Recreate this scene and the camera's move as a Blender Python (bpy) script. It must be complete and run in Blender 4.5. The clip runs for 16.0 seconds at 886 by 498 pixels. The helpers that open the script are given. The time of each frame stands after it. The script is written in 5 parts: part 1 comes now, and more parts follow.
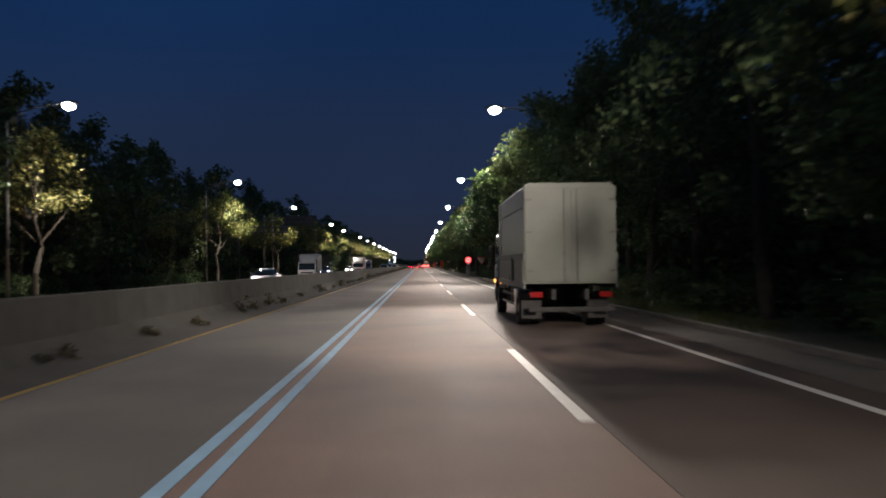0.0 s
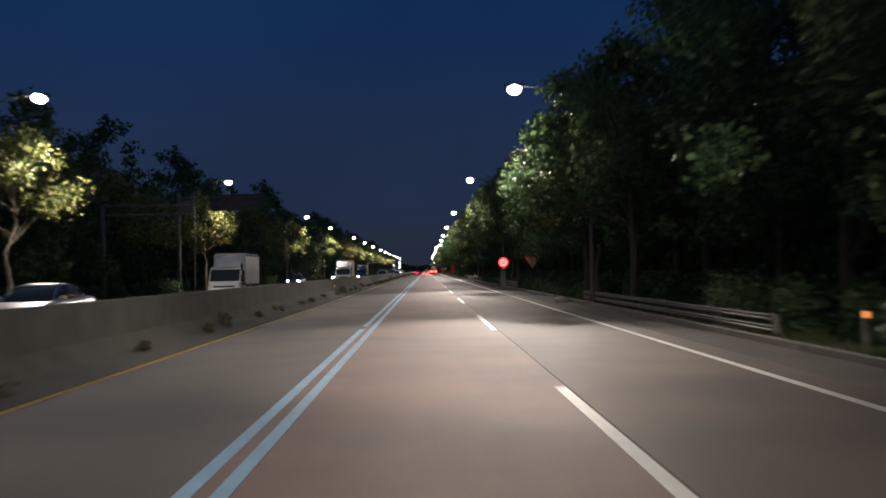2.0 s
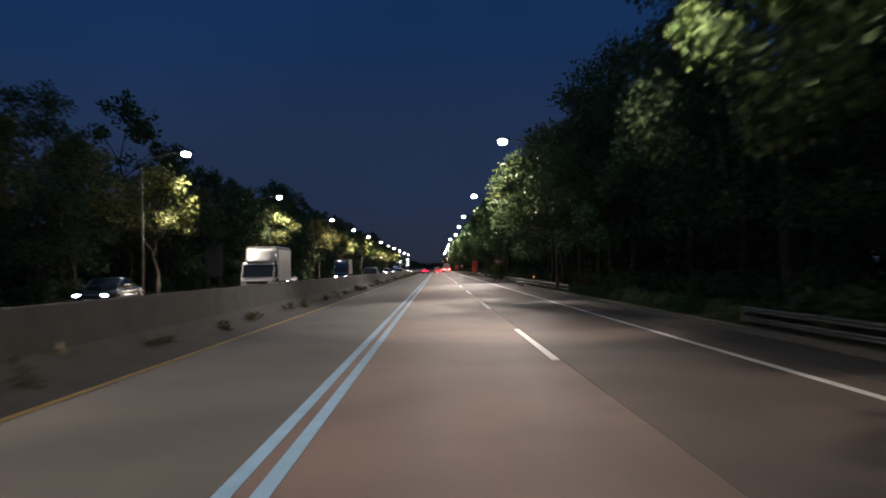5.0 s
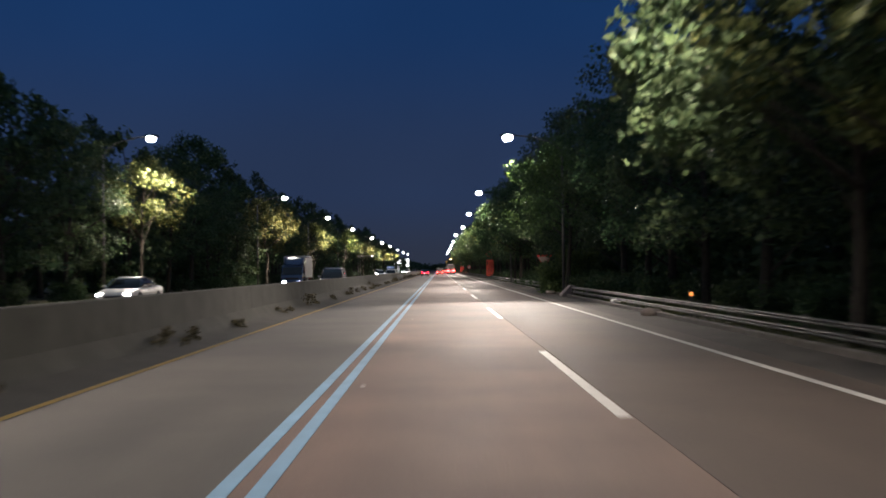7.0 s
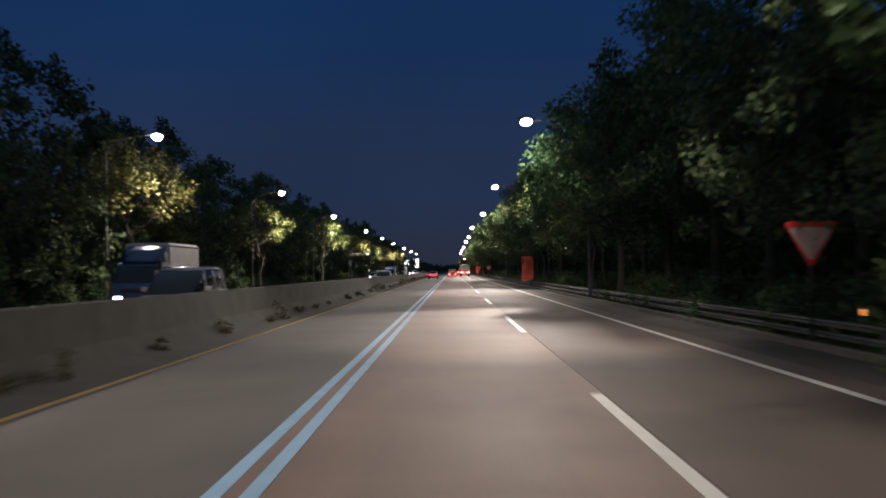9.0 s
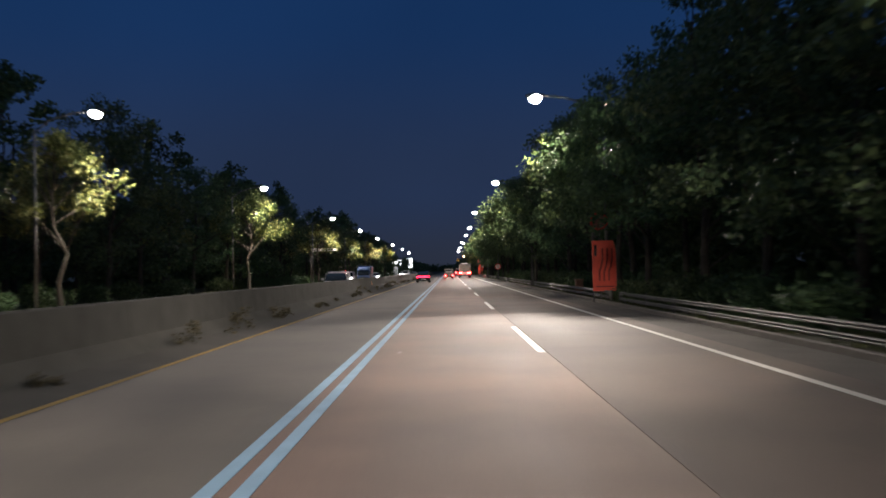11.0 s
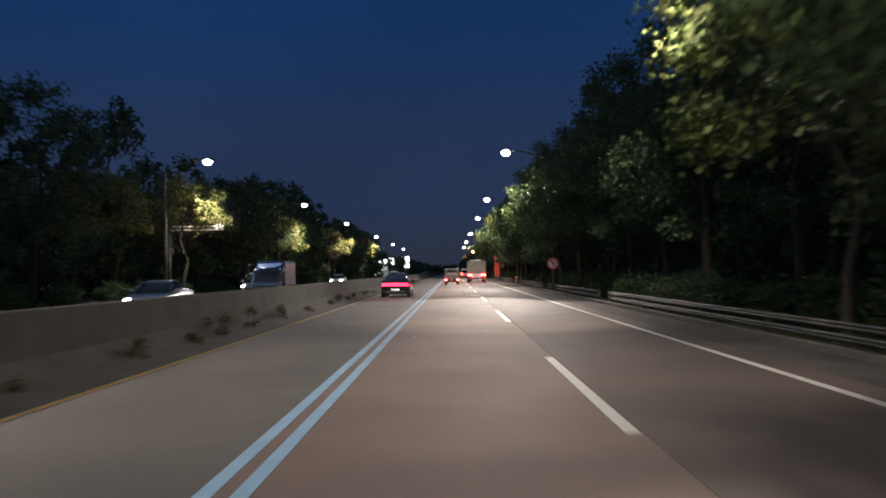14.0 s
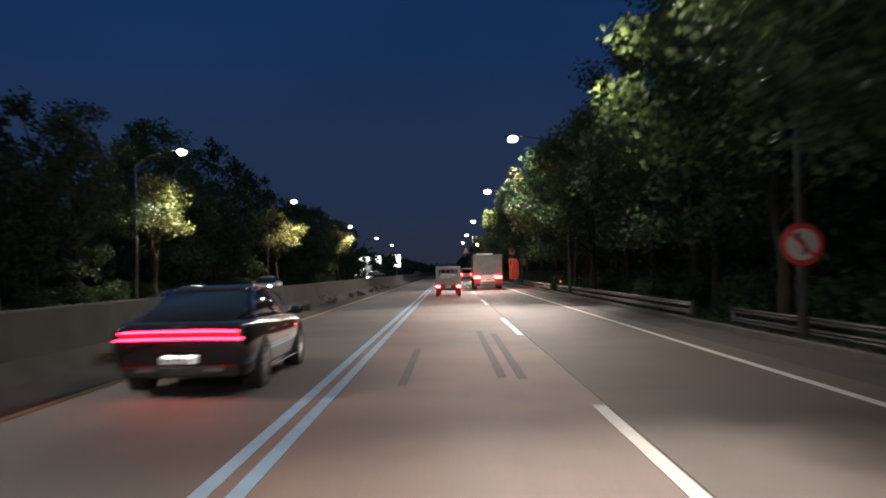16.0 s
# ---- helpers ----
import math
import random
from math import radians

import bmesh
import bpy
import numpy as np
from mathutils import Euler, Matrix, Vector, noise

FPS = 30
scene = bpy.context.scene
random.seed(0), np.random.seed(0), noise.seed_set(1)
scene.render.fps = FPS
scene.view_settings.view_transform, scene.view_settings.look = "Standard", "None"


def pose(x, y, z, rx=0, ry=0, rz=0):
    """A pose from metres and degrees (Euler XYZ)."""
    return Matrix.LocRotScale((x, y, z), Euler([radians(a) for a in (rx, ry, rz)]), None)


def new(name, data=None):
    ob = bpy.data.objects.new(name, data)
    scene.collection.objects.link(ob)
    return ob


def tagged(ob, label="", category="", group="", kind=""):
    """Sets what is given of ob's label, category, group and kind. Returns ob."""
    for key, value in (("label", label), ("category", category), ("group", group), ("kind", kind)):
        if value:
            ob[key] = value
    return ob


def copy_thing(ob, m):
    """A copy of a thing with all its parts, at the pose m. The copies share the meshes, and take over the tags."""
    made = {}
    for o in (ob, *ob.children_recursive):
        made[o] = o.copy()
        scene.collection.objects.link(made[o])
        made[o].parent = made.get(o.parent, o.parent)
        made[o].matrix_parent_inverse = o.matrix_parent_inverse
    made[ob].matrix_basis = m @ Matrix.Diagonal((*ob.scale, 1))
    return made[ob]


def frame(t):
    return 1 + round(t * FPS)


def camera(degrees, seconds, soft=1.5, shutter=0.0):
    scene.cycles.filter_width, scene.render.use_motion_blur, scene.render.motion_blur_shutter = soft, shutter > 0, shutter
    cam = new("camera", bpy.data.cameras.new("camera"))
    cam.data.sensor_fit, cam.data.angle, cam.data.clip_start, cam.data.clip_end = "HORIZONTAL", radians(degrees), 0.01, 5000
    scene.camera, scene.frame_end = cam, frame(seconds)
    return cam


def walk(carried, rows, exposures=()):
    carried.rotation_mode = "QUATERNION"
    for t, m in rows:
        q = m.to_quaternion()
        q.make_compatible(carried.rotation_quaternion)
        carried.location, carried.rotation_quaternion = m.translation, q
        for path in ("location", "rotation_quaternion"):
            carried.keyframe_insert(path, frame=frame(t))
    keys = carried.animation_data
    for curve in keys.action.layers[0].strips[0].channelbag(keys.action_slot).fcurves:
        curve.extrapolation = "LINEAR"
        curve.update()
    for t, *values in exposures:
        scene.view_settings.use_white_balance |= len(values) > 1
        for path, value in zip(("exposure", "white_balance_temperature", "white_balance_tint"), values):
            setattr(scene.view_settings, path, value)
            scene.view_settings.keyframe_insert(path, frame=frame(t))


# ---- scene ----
cam = camera(51.45, 16.0, soft=1.7, shutter=0.45)
EYE = 1.64
# seconds, x, y, yaw, pitch, roll
ROWS = [
    (0.0, 1.788, 0.0, -1.453, 0.955, 0.62),
    (0.5, 1.766, 11.12, -0.962, 1.116, 1.07),
    (1.0, 1.745, 22.32, -1.186, 1.236, 1.09),
    (1.5, 1.723, 33.57, -1.109, 1.334, 0.88),
    (2.0, 1.696, 44.88, -1.053, 1.299, 1.13),
    (2.5, 1.669, 56.22, -0.884, 1.264, 1.11),
    (3.0, 1.578, 67.62, -0.758, 1.222, 1.26),
    (3.5, 1.486, 79.03, -0.323, 1.116, 1.42),
    (4.0, 1.454, 90.48, -0.274, 1.165, 1.17),
    (6.5, 1.475, 147.94, -0.386, 1.172, 0.92),
    (7.0, 1.502, 159.45, -0.225, 1.243, 0.75),
    (7.5, 1.529, 170.95, -0.091, 1.179, 0.82),
    (8.0, 1.569, 182.46, 0.091, 1.207, 0.68),
    (8.5, 1.608, 193.97, 0.239, 1.313, 0.79),
    (9.0, 1.648, 205.46, 0.562, 1.327, 0.77),
    (11.5, 1.723, 262.89, 0.351, 1.334, 1.22),
    (12.0, 1.726, 274.37, 0.323, 1.25, 1.15),
    (12.5, 1.731, 285.85, 0.365, 1.327, 0.75),
    (13.0, 1.734, 297.32, 0.463, 1.327, 0.85),
    (13.5, 1.737, 308.82, 0.625, 1.327, 0.76),
    (14.0, 1.741, 320.32, 0.59, 1.376, 1.02),
    (14.5, 1.745, 331.83, 0.653, 1.285, 0.86),
    (15.0, 1.748, 343.37, 0.491, 1.411, 0.92),
    (15.5, 1.752, 354.94, 0.491, 1.446, 0.89),
    (16.0, 1.755, 366.52, 0.407, 1.355, 1.1),
]
# the picture brightens a little each time a lamp comes overhead: seconds, stops
EXPOSURES = [
    (0.0, -0.15), (0.5, -0.30), (1.0, 0.02), (1.5, 0.25), (2.0, -0.08), (2.5, -0.02), (3.0, 0.30), (3.5, 0.15), (4.0, 0.08), (6.5, 0.05), (7.0, 0.40), (7.5, 0.06),
    (8.0, 0.15), (8.5, 0.12), (9.0, 0.12), (11.5, 0.22), (12.0, 0.20), (12.5, 0.32), (13.0, 0.15), (13.5, 0.15), (14.0, 0.30), (14.5, 0.20), (15.0, 0.08), (15.5, 0.05), (16.0, 0.08),
]
walk(cam, [(t, pose(x, y, EYE, 90 + pitch, roll, yaw)) for t, x, y, yaw, pitch, roll in ROWS], EXPOSURES)
DASH_START = -30.5
TRUCK_Y = 23.0

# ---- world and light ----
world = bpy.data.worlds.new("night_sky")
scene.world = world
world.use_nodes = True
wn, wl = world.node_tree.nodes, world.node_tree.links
# late dusk: deep blue at the top of the view, greyer and darker towards the horizon, with faint thin cloud
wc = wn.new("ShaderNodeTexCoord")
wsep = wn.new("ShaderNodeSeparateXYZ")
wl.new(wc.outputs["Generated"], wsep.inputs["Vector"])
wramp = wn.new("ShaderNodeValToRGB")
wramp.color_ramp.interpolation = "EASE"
# The last two stops lie above the view, brightened to fill the shadows.
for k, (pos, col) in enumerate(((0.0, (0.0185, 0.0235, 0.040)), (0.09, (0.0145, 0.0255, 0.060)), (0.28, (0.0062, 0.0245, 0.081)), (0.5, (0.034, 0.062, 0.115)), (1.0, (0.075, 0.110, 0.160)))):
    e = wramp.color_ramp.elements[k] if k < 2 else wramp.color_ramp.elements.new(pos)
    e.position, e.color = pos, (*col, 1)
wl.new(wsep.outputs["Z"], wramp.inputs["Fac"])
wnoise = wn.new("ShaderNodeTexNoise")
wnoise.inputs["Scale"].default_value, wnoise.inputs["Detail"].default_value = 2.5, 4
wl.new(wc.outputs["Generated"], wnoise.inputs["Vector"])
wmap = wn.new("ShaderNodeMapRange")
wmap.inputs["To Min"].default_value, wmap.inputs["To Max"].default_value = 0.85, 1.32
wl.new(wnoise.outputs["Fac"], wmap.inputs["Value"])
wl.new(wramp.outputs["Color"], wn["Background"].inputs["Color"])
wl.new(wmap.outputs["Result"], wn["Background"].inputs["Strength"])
LAMP_WATTS = 12500
LAMP_COLOUR = (1.0, 0.87, 0.762)

# ---- materials ----


def material(name, colour, rough=0.7, metal=0.0, second=None, scale=3.0, fine=60.0, bump=0.0, spec=0.4, coat=0.0, amount=1.0, vary=0.0):
    """Principled material: two noise scales mix the colour with a second one, the finer one also gives relief."""
    m = bpy.data.materials.new(name)
    m.use_nodes = True
    n, l = m.node_tree.nodes, m.node_tree.links
    p = n["Principled BSDF"]
    p.inputs["Roughness"].default_value = rough
    p.inputs["Metallic"].default_value = metal
    p.inputs["Specular IOR Level"].default_value = spec
    p.inputs["Coat Weight"].default_value = coat
    p.inputs["Base Color"].default_value = (*colour, 1)
    if second is None:
        second = tuple(c * 0.7 for c in colour)
    tc = n.new("ShaderNodeTexCoord")
    a, b = n.new("ShaderNodeTexNoise"), n.new("ShaderNodeTexNoise")
    a.inputs["Scale"].default_value, b.inputs["Scale"].default_value = scale, fine
    a.inputs["Detail"].default_value = 5
    b.inputs["Detail"].default_value = 3
    for q in (a, b):
        l.new(tc.outputs["Object"], q.inputs["Vector"])
    ramp = n.new("ShaderNodeValToRGB")
    ramp.color_ramp.elements[0].position, ramp.color_ramp.elements[1].position = 0.35, 0.7
    l.new(a.outputs["Fac"], ramp.inputs["Fac"])
    add = n.new("ShaderNodeMath")
    add.operation = "MULTIPLY_ADD"
    l.new(b.outputs["Fac"], add.inputs[0])
    add.inputs[1].default_value = 0.5
    l.new(ramp.outputs["Color"], add.inputs[2])
    mul = n.new("ShaderNodeMath")
    mul.operation = "MULTIPLY"
    mul.use_clamp = True
    mul.inputs[1].default_value = 0.66 * amount
    l.new(add.outputs[0], mul.inputs[0])
    mix = n.new("ShaderNodeMix")
    mix.data_type = "RGBA"
    mix.inputs["A"].default_value, mix.inputs["B"].default_value = (*colour, 1), (*second, 1)
    l.new(mul.outputs[0], mix.inputs["Factor"])
    out = mix.outputs["Result"]
    if vary:
        info = n.new("ShaderNodeObjectInfo")
        hsv = n.new("ShaderNodeHueSaturation")
        mr = n.new("ShaderNodeMapRange")
        mr.inputs["To Min"].default_value, mr.inputs["To Max"].default_value = 1 - vary, 1 + vary
        l.new(info.outputs["Random"], mr.inputs["Value"])
        l.new(mr.outputs["Result"], hsv.inputs["Value"])
        l.new(out, hsv.inputs["Color"])
        out = hsv.outputs["Color"]
    l.new(out, p.inputs["Base Color"])
    if bump:
        bp = n.new("ShaderNodeBump")
        bp.inputs["Strength"].default_value = bump
        bp.inputs["Distance"].default_value = 0.02
        l.new(b.outputs["Fac"], bp.inputs["Height"])
        l.new(bp.outputs["Normal"], p.inputs["Normal"])
    return m


def glow(name, colour, strength):
    m = bpy.data.materials.new(name)
    m.use_nodes = True
    p = m.node_tree.nodes["Principled BSDF"]
    p.inputs["Base Color"].default_value = (*[c * 0.5 for c in colour], 1)
    p.inputs["Emission Color"].default_value = (*colour, 1)
    p.inputs["Emission Strength"].default_value = strength
    return m


def leaf_material(name, dark, light):
    m = bpy.data.materials.new(name)
    m.use_nodes = True
    n, l = m.node_tree.nodes, m.node_tree.links
    p = n["Principled BSDF"]
    p.inputs["Roughness"].default_value = 0.55
    p.inputs["Specular IOR Level"].default_value = 0.3
    geo = n.new("ShaderNodeNewGeometry")
    info = n.new("ShaderNodeObjectInfo")
    ramp = n.new("ShaderNodeValToRGB")
    ramp.color_ramp.elements[0].color, ramp.color_ramp.elements[1].color = (*dark, 1), (*light, 1)
    l.new(geo.outputs["Random Per Island"], ramp.inputs["Fac"])
    hsv = n.new("ShaderNodeHueSaturation")
    mr = n.new("ShaderNodeMapRange")
    mr.inputs["To Min"].default_value, mr.inputs["To Max"].default_value = 0.47, 0.53
    l.new(info.outputs["Random"], mr.inputs["Value"])
    l.new(mr.outputs["Result"], hsv.inputs["Hue"])
    l.new(ramp.outputs["Color"], hsv.inputs["Color"])
    l.new(hsv.outputs["Color"], p.inputs["Base Color"])
    tr = n.new("ShaderNodeBsdfTranslucent")
    l.new(hsv.outputs["Color"], tr.inputs["Color"])
    mx = n.new("ShaderNodeMixShader")
    mx.inputs["Fac"].default_value = 0.35
    l.new(p.outputs["BSDF"], mx.inputs[1])
    l.new(tr.outputs["BSDF"], mx.inputs[2])
    l.new(mx.outputs["Shader"], n["Material Output"].inputs["Surface"])
    return m


def asphalt_material(name, low, high):
    """Worn asphalt: aggregate grain, broad stains and slightly paler wheel tracks along the lanes."""
    m = bpy.data.materials.new(name)
    m.use_nodes = True
    n, l = m.node_tree.nodes, m.node_tree.links
    p = n["Principled BSDF"]
    p.inputs["Specular IOR Level"].default_value = 0.35
    tc = n.new("ShaderNodeTexCoord")
    mp = n.new("ShaderNodeMapping")
    mp.inputs["Scale"].default_value = (1.2, 0.12, 1)
    l.new(tc.outputs["Object"], mp.inputs["Vector"])
    big, grain, streak = (n.new("ShaderNodeTexNoise") for _ in range(3))
    big.inputs["Scale"].default_value = 0.35
    big.inputs["Detail"].default_value = 6
    grain.inputs["Scale"].default_value = 55
    grain.inputs["Detail"].default_value = 2
    streak.inputs["Scale"].default_value = 1.0
    streak.inputs["Detail"].default_value = 5
    l.new(tc.outputs["Object"], big.inputs["Vector"])
    l.new(tc.outputs["Object"], grain.inputs["Vector"])
    l.new(mp.outputs["Vector"], streak.inputs["Vector"])
    r1 = n.new("ShaderNodeValToRGB")
    r1.color_ramp.elements[0].position, r1.color_ramp.elements[1].position = 0.3, 0.72
    r1.color_ramp.elements[0].color, r1.color_ramp.elements[1].color = (*low, 1), (*high, 1)
    l.new(streak.outputs["Fac"], r1.inputs["Fac"])
    r2 = n.new("ShaderNodeValToRGB")
    r2.color_ramp.elements[0].position, r2.color_ramp.elements[1].position = 0.32, 0.62
    r2.color_ramp.elements[0].color, r2.color_ramp.elements[1].color = (0.72, 0.72, 0.73, 1), (1.05, 1.03, 1.0, 1)
    l.new(big.outputs["Fac"], r2.inputs["Fac"])
    r3 = n.new("ShaderNodeValToRGB")
    r3.color_ramp.elements[0].position, r3.color_ramp.elements[1].position = 0.3, 0.75
    r3.color_ramp.elements[0].color, r3.color_ramp.elements[1].color = (0.7, 0.7, 0.7, 1), (1.25, 1.25, 1.25, 1)
    l.new(grain.outputs["Fac"], r3.inputs["Fac"])
    out = r1.outputs["Color"]
    for r in (r2, r3):
        mx = n.new("ShaderNodeMix")
        mx.data_type, mx.blend_type = "RGBA", "MULTIPLY"
        mx.inputs["Factor"].default_value = 1
        l.new(out, mx.inputs["A"])
        l.new(r.outputs["Color"], mx.inputs["B"])
        out = mx.outputs["Result"]
    l.new(out, p.inputs["Base Color"])
    mr = n.new("ShaderNodeMapRange")
    mr.inputs["To Min"].default_value, mr.inputs["To Max"].default_value = 0.62, 0.85
    l.new(streak.outputs["Fac"], mr.inputs["Value"])
    l.new(mr.outputs["Result"], p.inputs["Roughness"])
    bp = n.new("ShaderNodeBump")
    bp.inputs["Strength"].default_value, bp.inputs["Distance"].default_value = 0.35, 0.01
    l.new(grain.outputs["Fac"], bp.inputs["Height"])
    l.new(bp.outputs["Normal"], p.inputs["Normal"])
    return m


# Lane tones hold light too: headlight warmth mid-lane, weaker light at the sides.
ASPHALT = asphalt_material("asphalt_brown", (0.146, 0.098, 0.079), (0.198, 0.135, 0.110))
ASPHALT_GREY = asphalt_material("asphalt_grey", (0.080, 0.058, 0.048), (0.109, 0.081, 0.067))
ASPHALT_BUS = asphalt_material("asphalt_bus_lane", (0.082, 0.073, 0.064), (0.112, 0.101, 0.089))
# Shoulder tone is darkened for the tree shade lying on it.
SHOULDER = material("shoulder_asphalt", (0.075, 0.065, 0.056), 0.9, second=(0.04, 0.035, 0.03), scale=0.8, fine=40, bump=0.4)
# Foot is paler than the wall: dust, plus light from above coloured in.
FOOT = material("dusty_lit_barrier_foot", (0.078, 0.073, 0.058), 0.95, second=(0.042, 0.039, 0.030), scale=1.1, fine=18, bump=0.4)
DUST = material("gutter_dust", (0.072, 0.064, 0.051), 0.95, second=(0.042, 0.036, 0.029), scale=0.9, fine=14, bump=0.5)
SOIL = material("soil_and_dry_grass", (0.07, 0.058, 0.038), 0.95, second=(0.035, 0.045, 0.02), scale=0.7, fine=12, bump=0.8)
CONCRETE = material("weathered_concrete", (0.060, 0.060, 0.048), 0.9, second=(0.030, 0.029, 0.022), scale=1.3, fine=25, bump=0.35, vary=0.10)
KERB = material("kerb_concrete", (0.17, 0.15, 0.13), 0.9, second=(0.07, 0.06, 0.05), scale=1.6, fine=30, bump=0.3, vary=0.12)
WHITE_LINE = material("white_road_paint", (0.62, 0.60, 0.56), 0.6, second=(0.42, 0.40, 0.37), scale=4, fine=50, bump=0.15, vary=0.06)
BLUE_LINE = material("blue_road_paint", (0.26, 0.42, 0.56), 0.6, second=(0.17, 0.28, 0.38), scale=3, fine=40, bump=0.15)
YELLOW_LINE = material("yellow_road_paint", (0.58, 0.35, 0.07), 0.6, second=(0.34, 0.22, 0.07), scale=3, fine=40, bump=0.15)
RUBBER_MARK = material("tyre_rubber_mark", (0.062, 0.054, 0.048), 0.8, second=(0.095, 0.08, 0.07), scale=6, fine=40)
JOINT = material("joint_filler", (0.100, 0.077, 0.065), 0.85, second=(0.085, 0.066, 0.056), scale=1.5, fine=30)
PATCH = material("asphalt_patch", (0.135, 0.125, 0.112), 0.85, second=(0.10, 0.092, 0.083), scale=2, fine=45, bump=0.3)
GALV = material("galvanised_steel", (0.15, 0.148, 0.138), 0.65, 0.4, second=(0.065, 0.060, 0.053), scale=4, fine=40)
POLE = material("painted_pole_grey", (0.14, 0.145, 0.145), 0.6, 0.2, second=(0.06, 0.06, 0.058), scale=2, fine=30)
HOUSING = material("lamp_housing_grey", (0.10, 0.105, 0.11), 0.5, 0.3)
LENS = glow("lamp_lens", (1.0, 0.95, 0.88), 95.0)
BARK = material("bark", (0.060, 0.052, 0.040), 0.95, second=(0.024, 0.021, 0.017), scale=5, fine=30, bump=0.9)
# Lamp-side trees wear brighter leaves; C and D have the shade coloured in.
LEAF_A = leaf_material("leaves_green", (0.032, 0.062, 0.022), (0.13, 0.185, 0.058))
LEAF_B = leaf_material("leaves_yellow_green", (0.055, 0.078, 0.023), (0.235, 0.240, 0.083))
LEAF_C = leaf_material("leaves_shaded_green", (0.034, 0.066, 0.030), (0.105, 0.158, 0.068))
LEAF_D = leaf_material("leaves_shaded_dark", (0.030, 0.056, 0.026), (0.090, 0.132, 0.055))
GRASS = leaf_material("grass_blades", (0.025, 0.04, 0.01), (0.09, 0.09, 0.03))
WEED = leaf_material("dry_weeds", (0.045, 0.042, 0.022), (0.15, 0.13, 0.07))
SIGN_RED = material("sign_red", (0.76, 0.045, 0.04), 0.4, second=(0.62, 0.035, 0.03), scale=8)
SIGN_ORANGE = material("sign_red_orange", (0.88, 0.095, 0.045), 0.45, second=(0.74, 0.075, 0.038), scale=5)
SIGN_DARK_RED = material("sign_dark_red", (0.16, 0.012, 0.012), 0.5)
SIGN_WHITE = material("sign_white", (0.75, 0.72, 0.68), 0.4, second=(0.6, 0.57, 0.53), scale=8)
SIGN_YELLOW = material("sign_yellow", (0.75, 0.42, 0.03), 0.4, second=(0.65, 0.36, 0.03), scale=8)
SIGN_BLACK = material("sign_black", (0.02, 0.02, 0.02), 0.5)
SIGN_BACK = material("sign_back_aluminium", (0.12, 0.125, 0.13), 0.6, 0.4)
SIGN_GREEN = material("sign_green", (0.02, 0.10, 0.06), 0.5)
LED_RED = glow("led_red_ring", (1.0, 0.035, 0.045), 2.6)
LED_WHITE = glow("led_white_face", (1.0, 0.55, 0.50), 0.95)
WHITE_PAINT = material("white_vehicle_paint", (0.62, 0.62, 0.60), 0.35, second=(0.45, 0.44, 0.41), scale=1.2, fine=15, coat=0.3)
GREY_PANEL = material("dull_grey_box_panel", (0.155, 0.165, 0.145), 0.30, second=(0.112, 0.120, 0.102), scale=1.0, fine=10, spec=0.3)
GREY_RAIL = material("grey_green_side_rail", (0.17, 0.18, 0.16), 0.6, second=(0.11, 0.115, 0.10), scale=2, fine=15)
BLUE_STRIPE = material("blue_stripe", (0.10, 0.28, 0.5), 0.4)
DUSTY_WHITE = material("dusty_white_paint", (0.21, 0.20, 0.19), 0.5, second=(0.12, 0.112, 0.10), scale=2, fine=20)
SILVER_PAINT = material("silver_vehicle_paint", (0.42, 0.43, 0.44), 0.3, 0.5, coat=0.6)
DARK_PAINT = material("black_vehicle_paint", (0.012, 0.012, 0.014), 0.18, 0.0, second=(0.016, 0.016, 0.018), coat=1.0)
BLUE_PAINT = material("blue_vehicle_paint", (0.05, 0.10, 0.22), 0.35, coat=0.4)
CHASSIS = material("chassis_black", (0.02, 0.02, 0.02), 0.7, second=(0.035, 0.032, 0.03))
TYRE = material("tyre_rubber", (0.018, 0.018, 0.018), 0.85, second=(0.03, 0.028, 0.026), scale=10, fine=60, bump=0.3)
RIM_STEEL = material("dusty_steel_rim", (0.36, 0.31, 0.26), 0.5, 0.5, second=(0.2, 0.16, 0.13), scale=6)
RIM_ALLOY = material("alloy_rim", (0.5, 0.5, 0.5), 0.3, 0.9)
CHROME = material("chrome_trim", (0.75, 0.75, 0.76), 0.12, 1.0, amount=0.2)
GLASS = material("dark_tinted_glass", (0.010, 0.012, 0.014), 0.05, 0.0, spec=0.6, second=(0.014, 0.016, 0.018))
PLATE = material("plate_white", (0.75, 0.76, 0.76), 0.45, second=(0.65, 0.66, 0.66))
PLATE_BAR = material("plate_bar_dark", (0.08, 0.08, 0.09), 0.5)
TAIL_ON = glow("tail_lamp_on", (1.0, 0.010, 0.030), 30.0)
TAIL_LENS = glow("tail_lens_lit", (1.0, 0.004, 0.012), 0.30)
TAIL_HOT = glow("brake_lamp_on", (1.0, 0.016, 0.014), 130.0)
PLATE_LAMP = glow("plate_lamp_on", (1.0, 0.97, 0.92), 150.0)
TAIL_OFF = material("red_lens_off", (0.25, 0.01, 0.01), 0.2, coat=0.5)
HEAD_ON = glow("head_lamp_on", (1.0, 0.96, 0.9), 110.0)
HEAD_BLUE = glow("head_lamp_bluish", (0.62, 0.74, 1.0), 90.0)
AMBER_ON = glow("amber_lamp_on", (1.0, 0.28, 0.06), 9.0)
SIGNAL_ON = glow("signal_lamp_on", (1.0, 0.42, 0.20), 30.0)
# Reflectors are no lamps; this glow replaces headlight thrown back by them.
REFLECTOR_GLOW = glow("amber_reflector_glow", (1.0, 0.34, 0.08), 1.4)
SHOP_LIGHT = glow("lit_shop_panel", (0.95, 0.98, 1.0), 3.0)
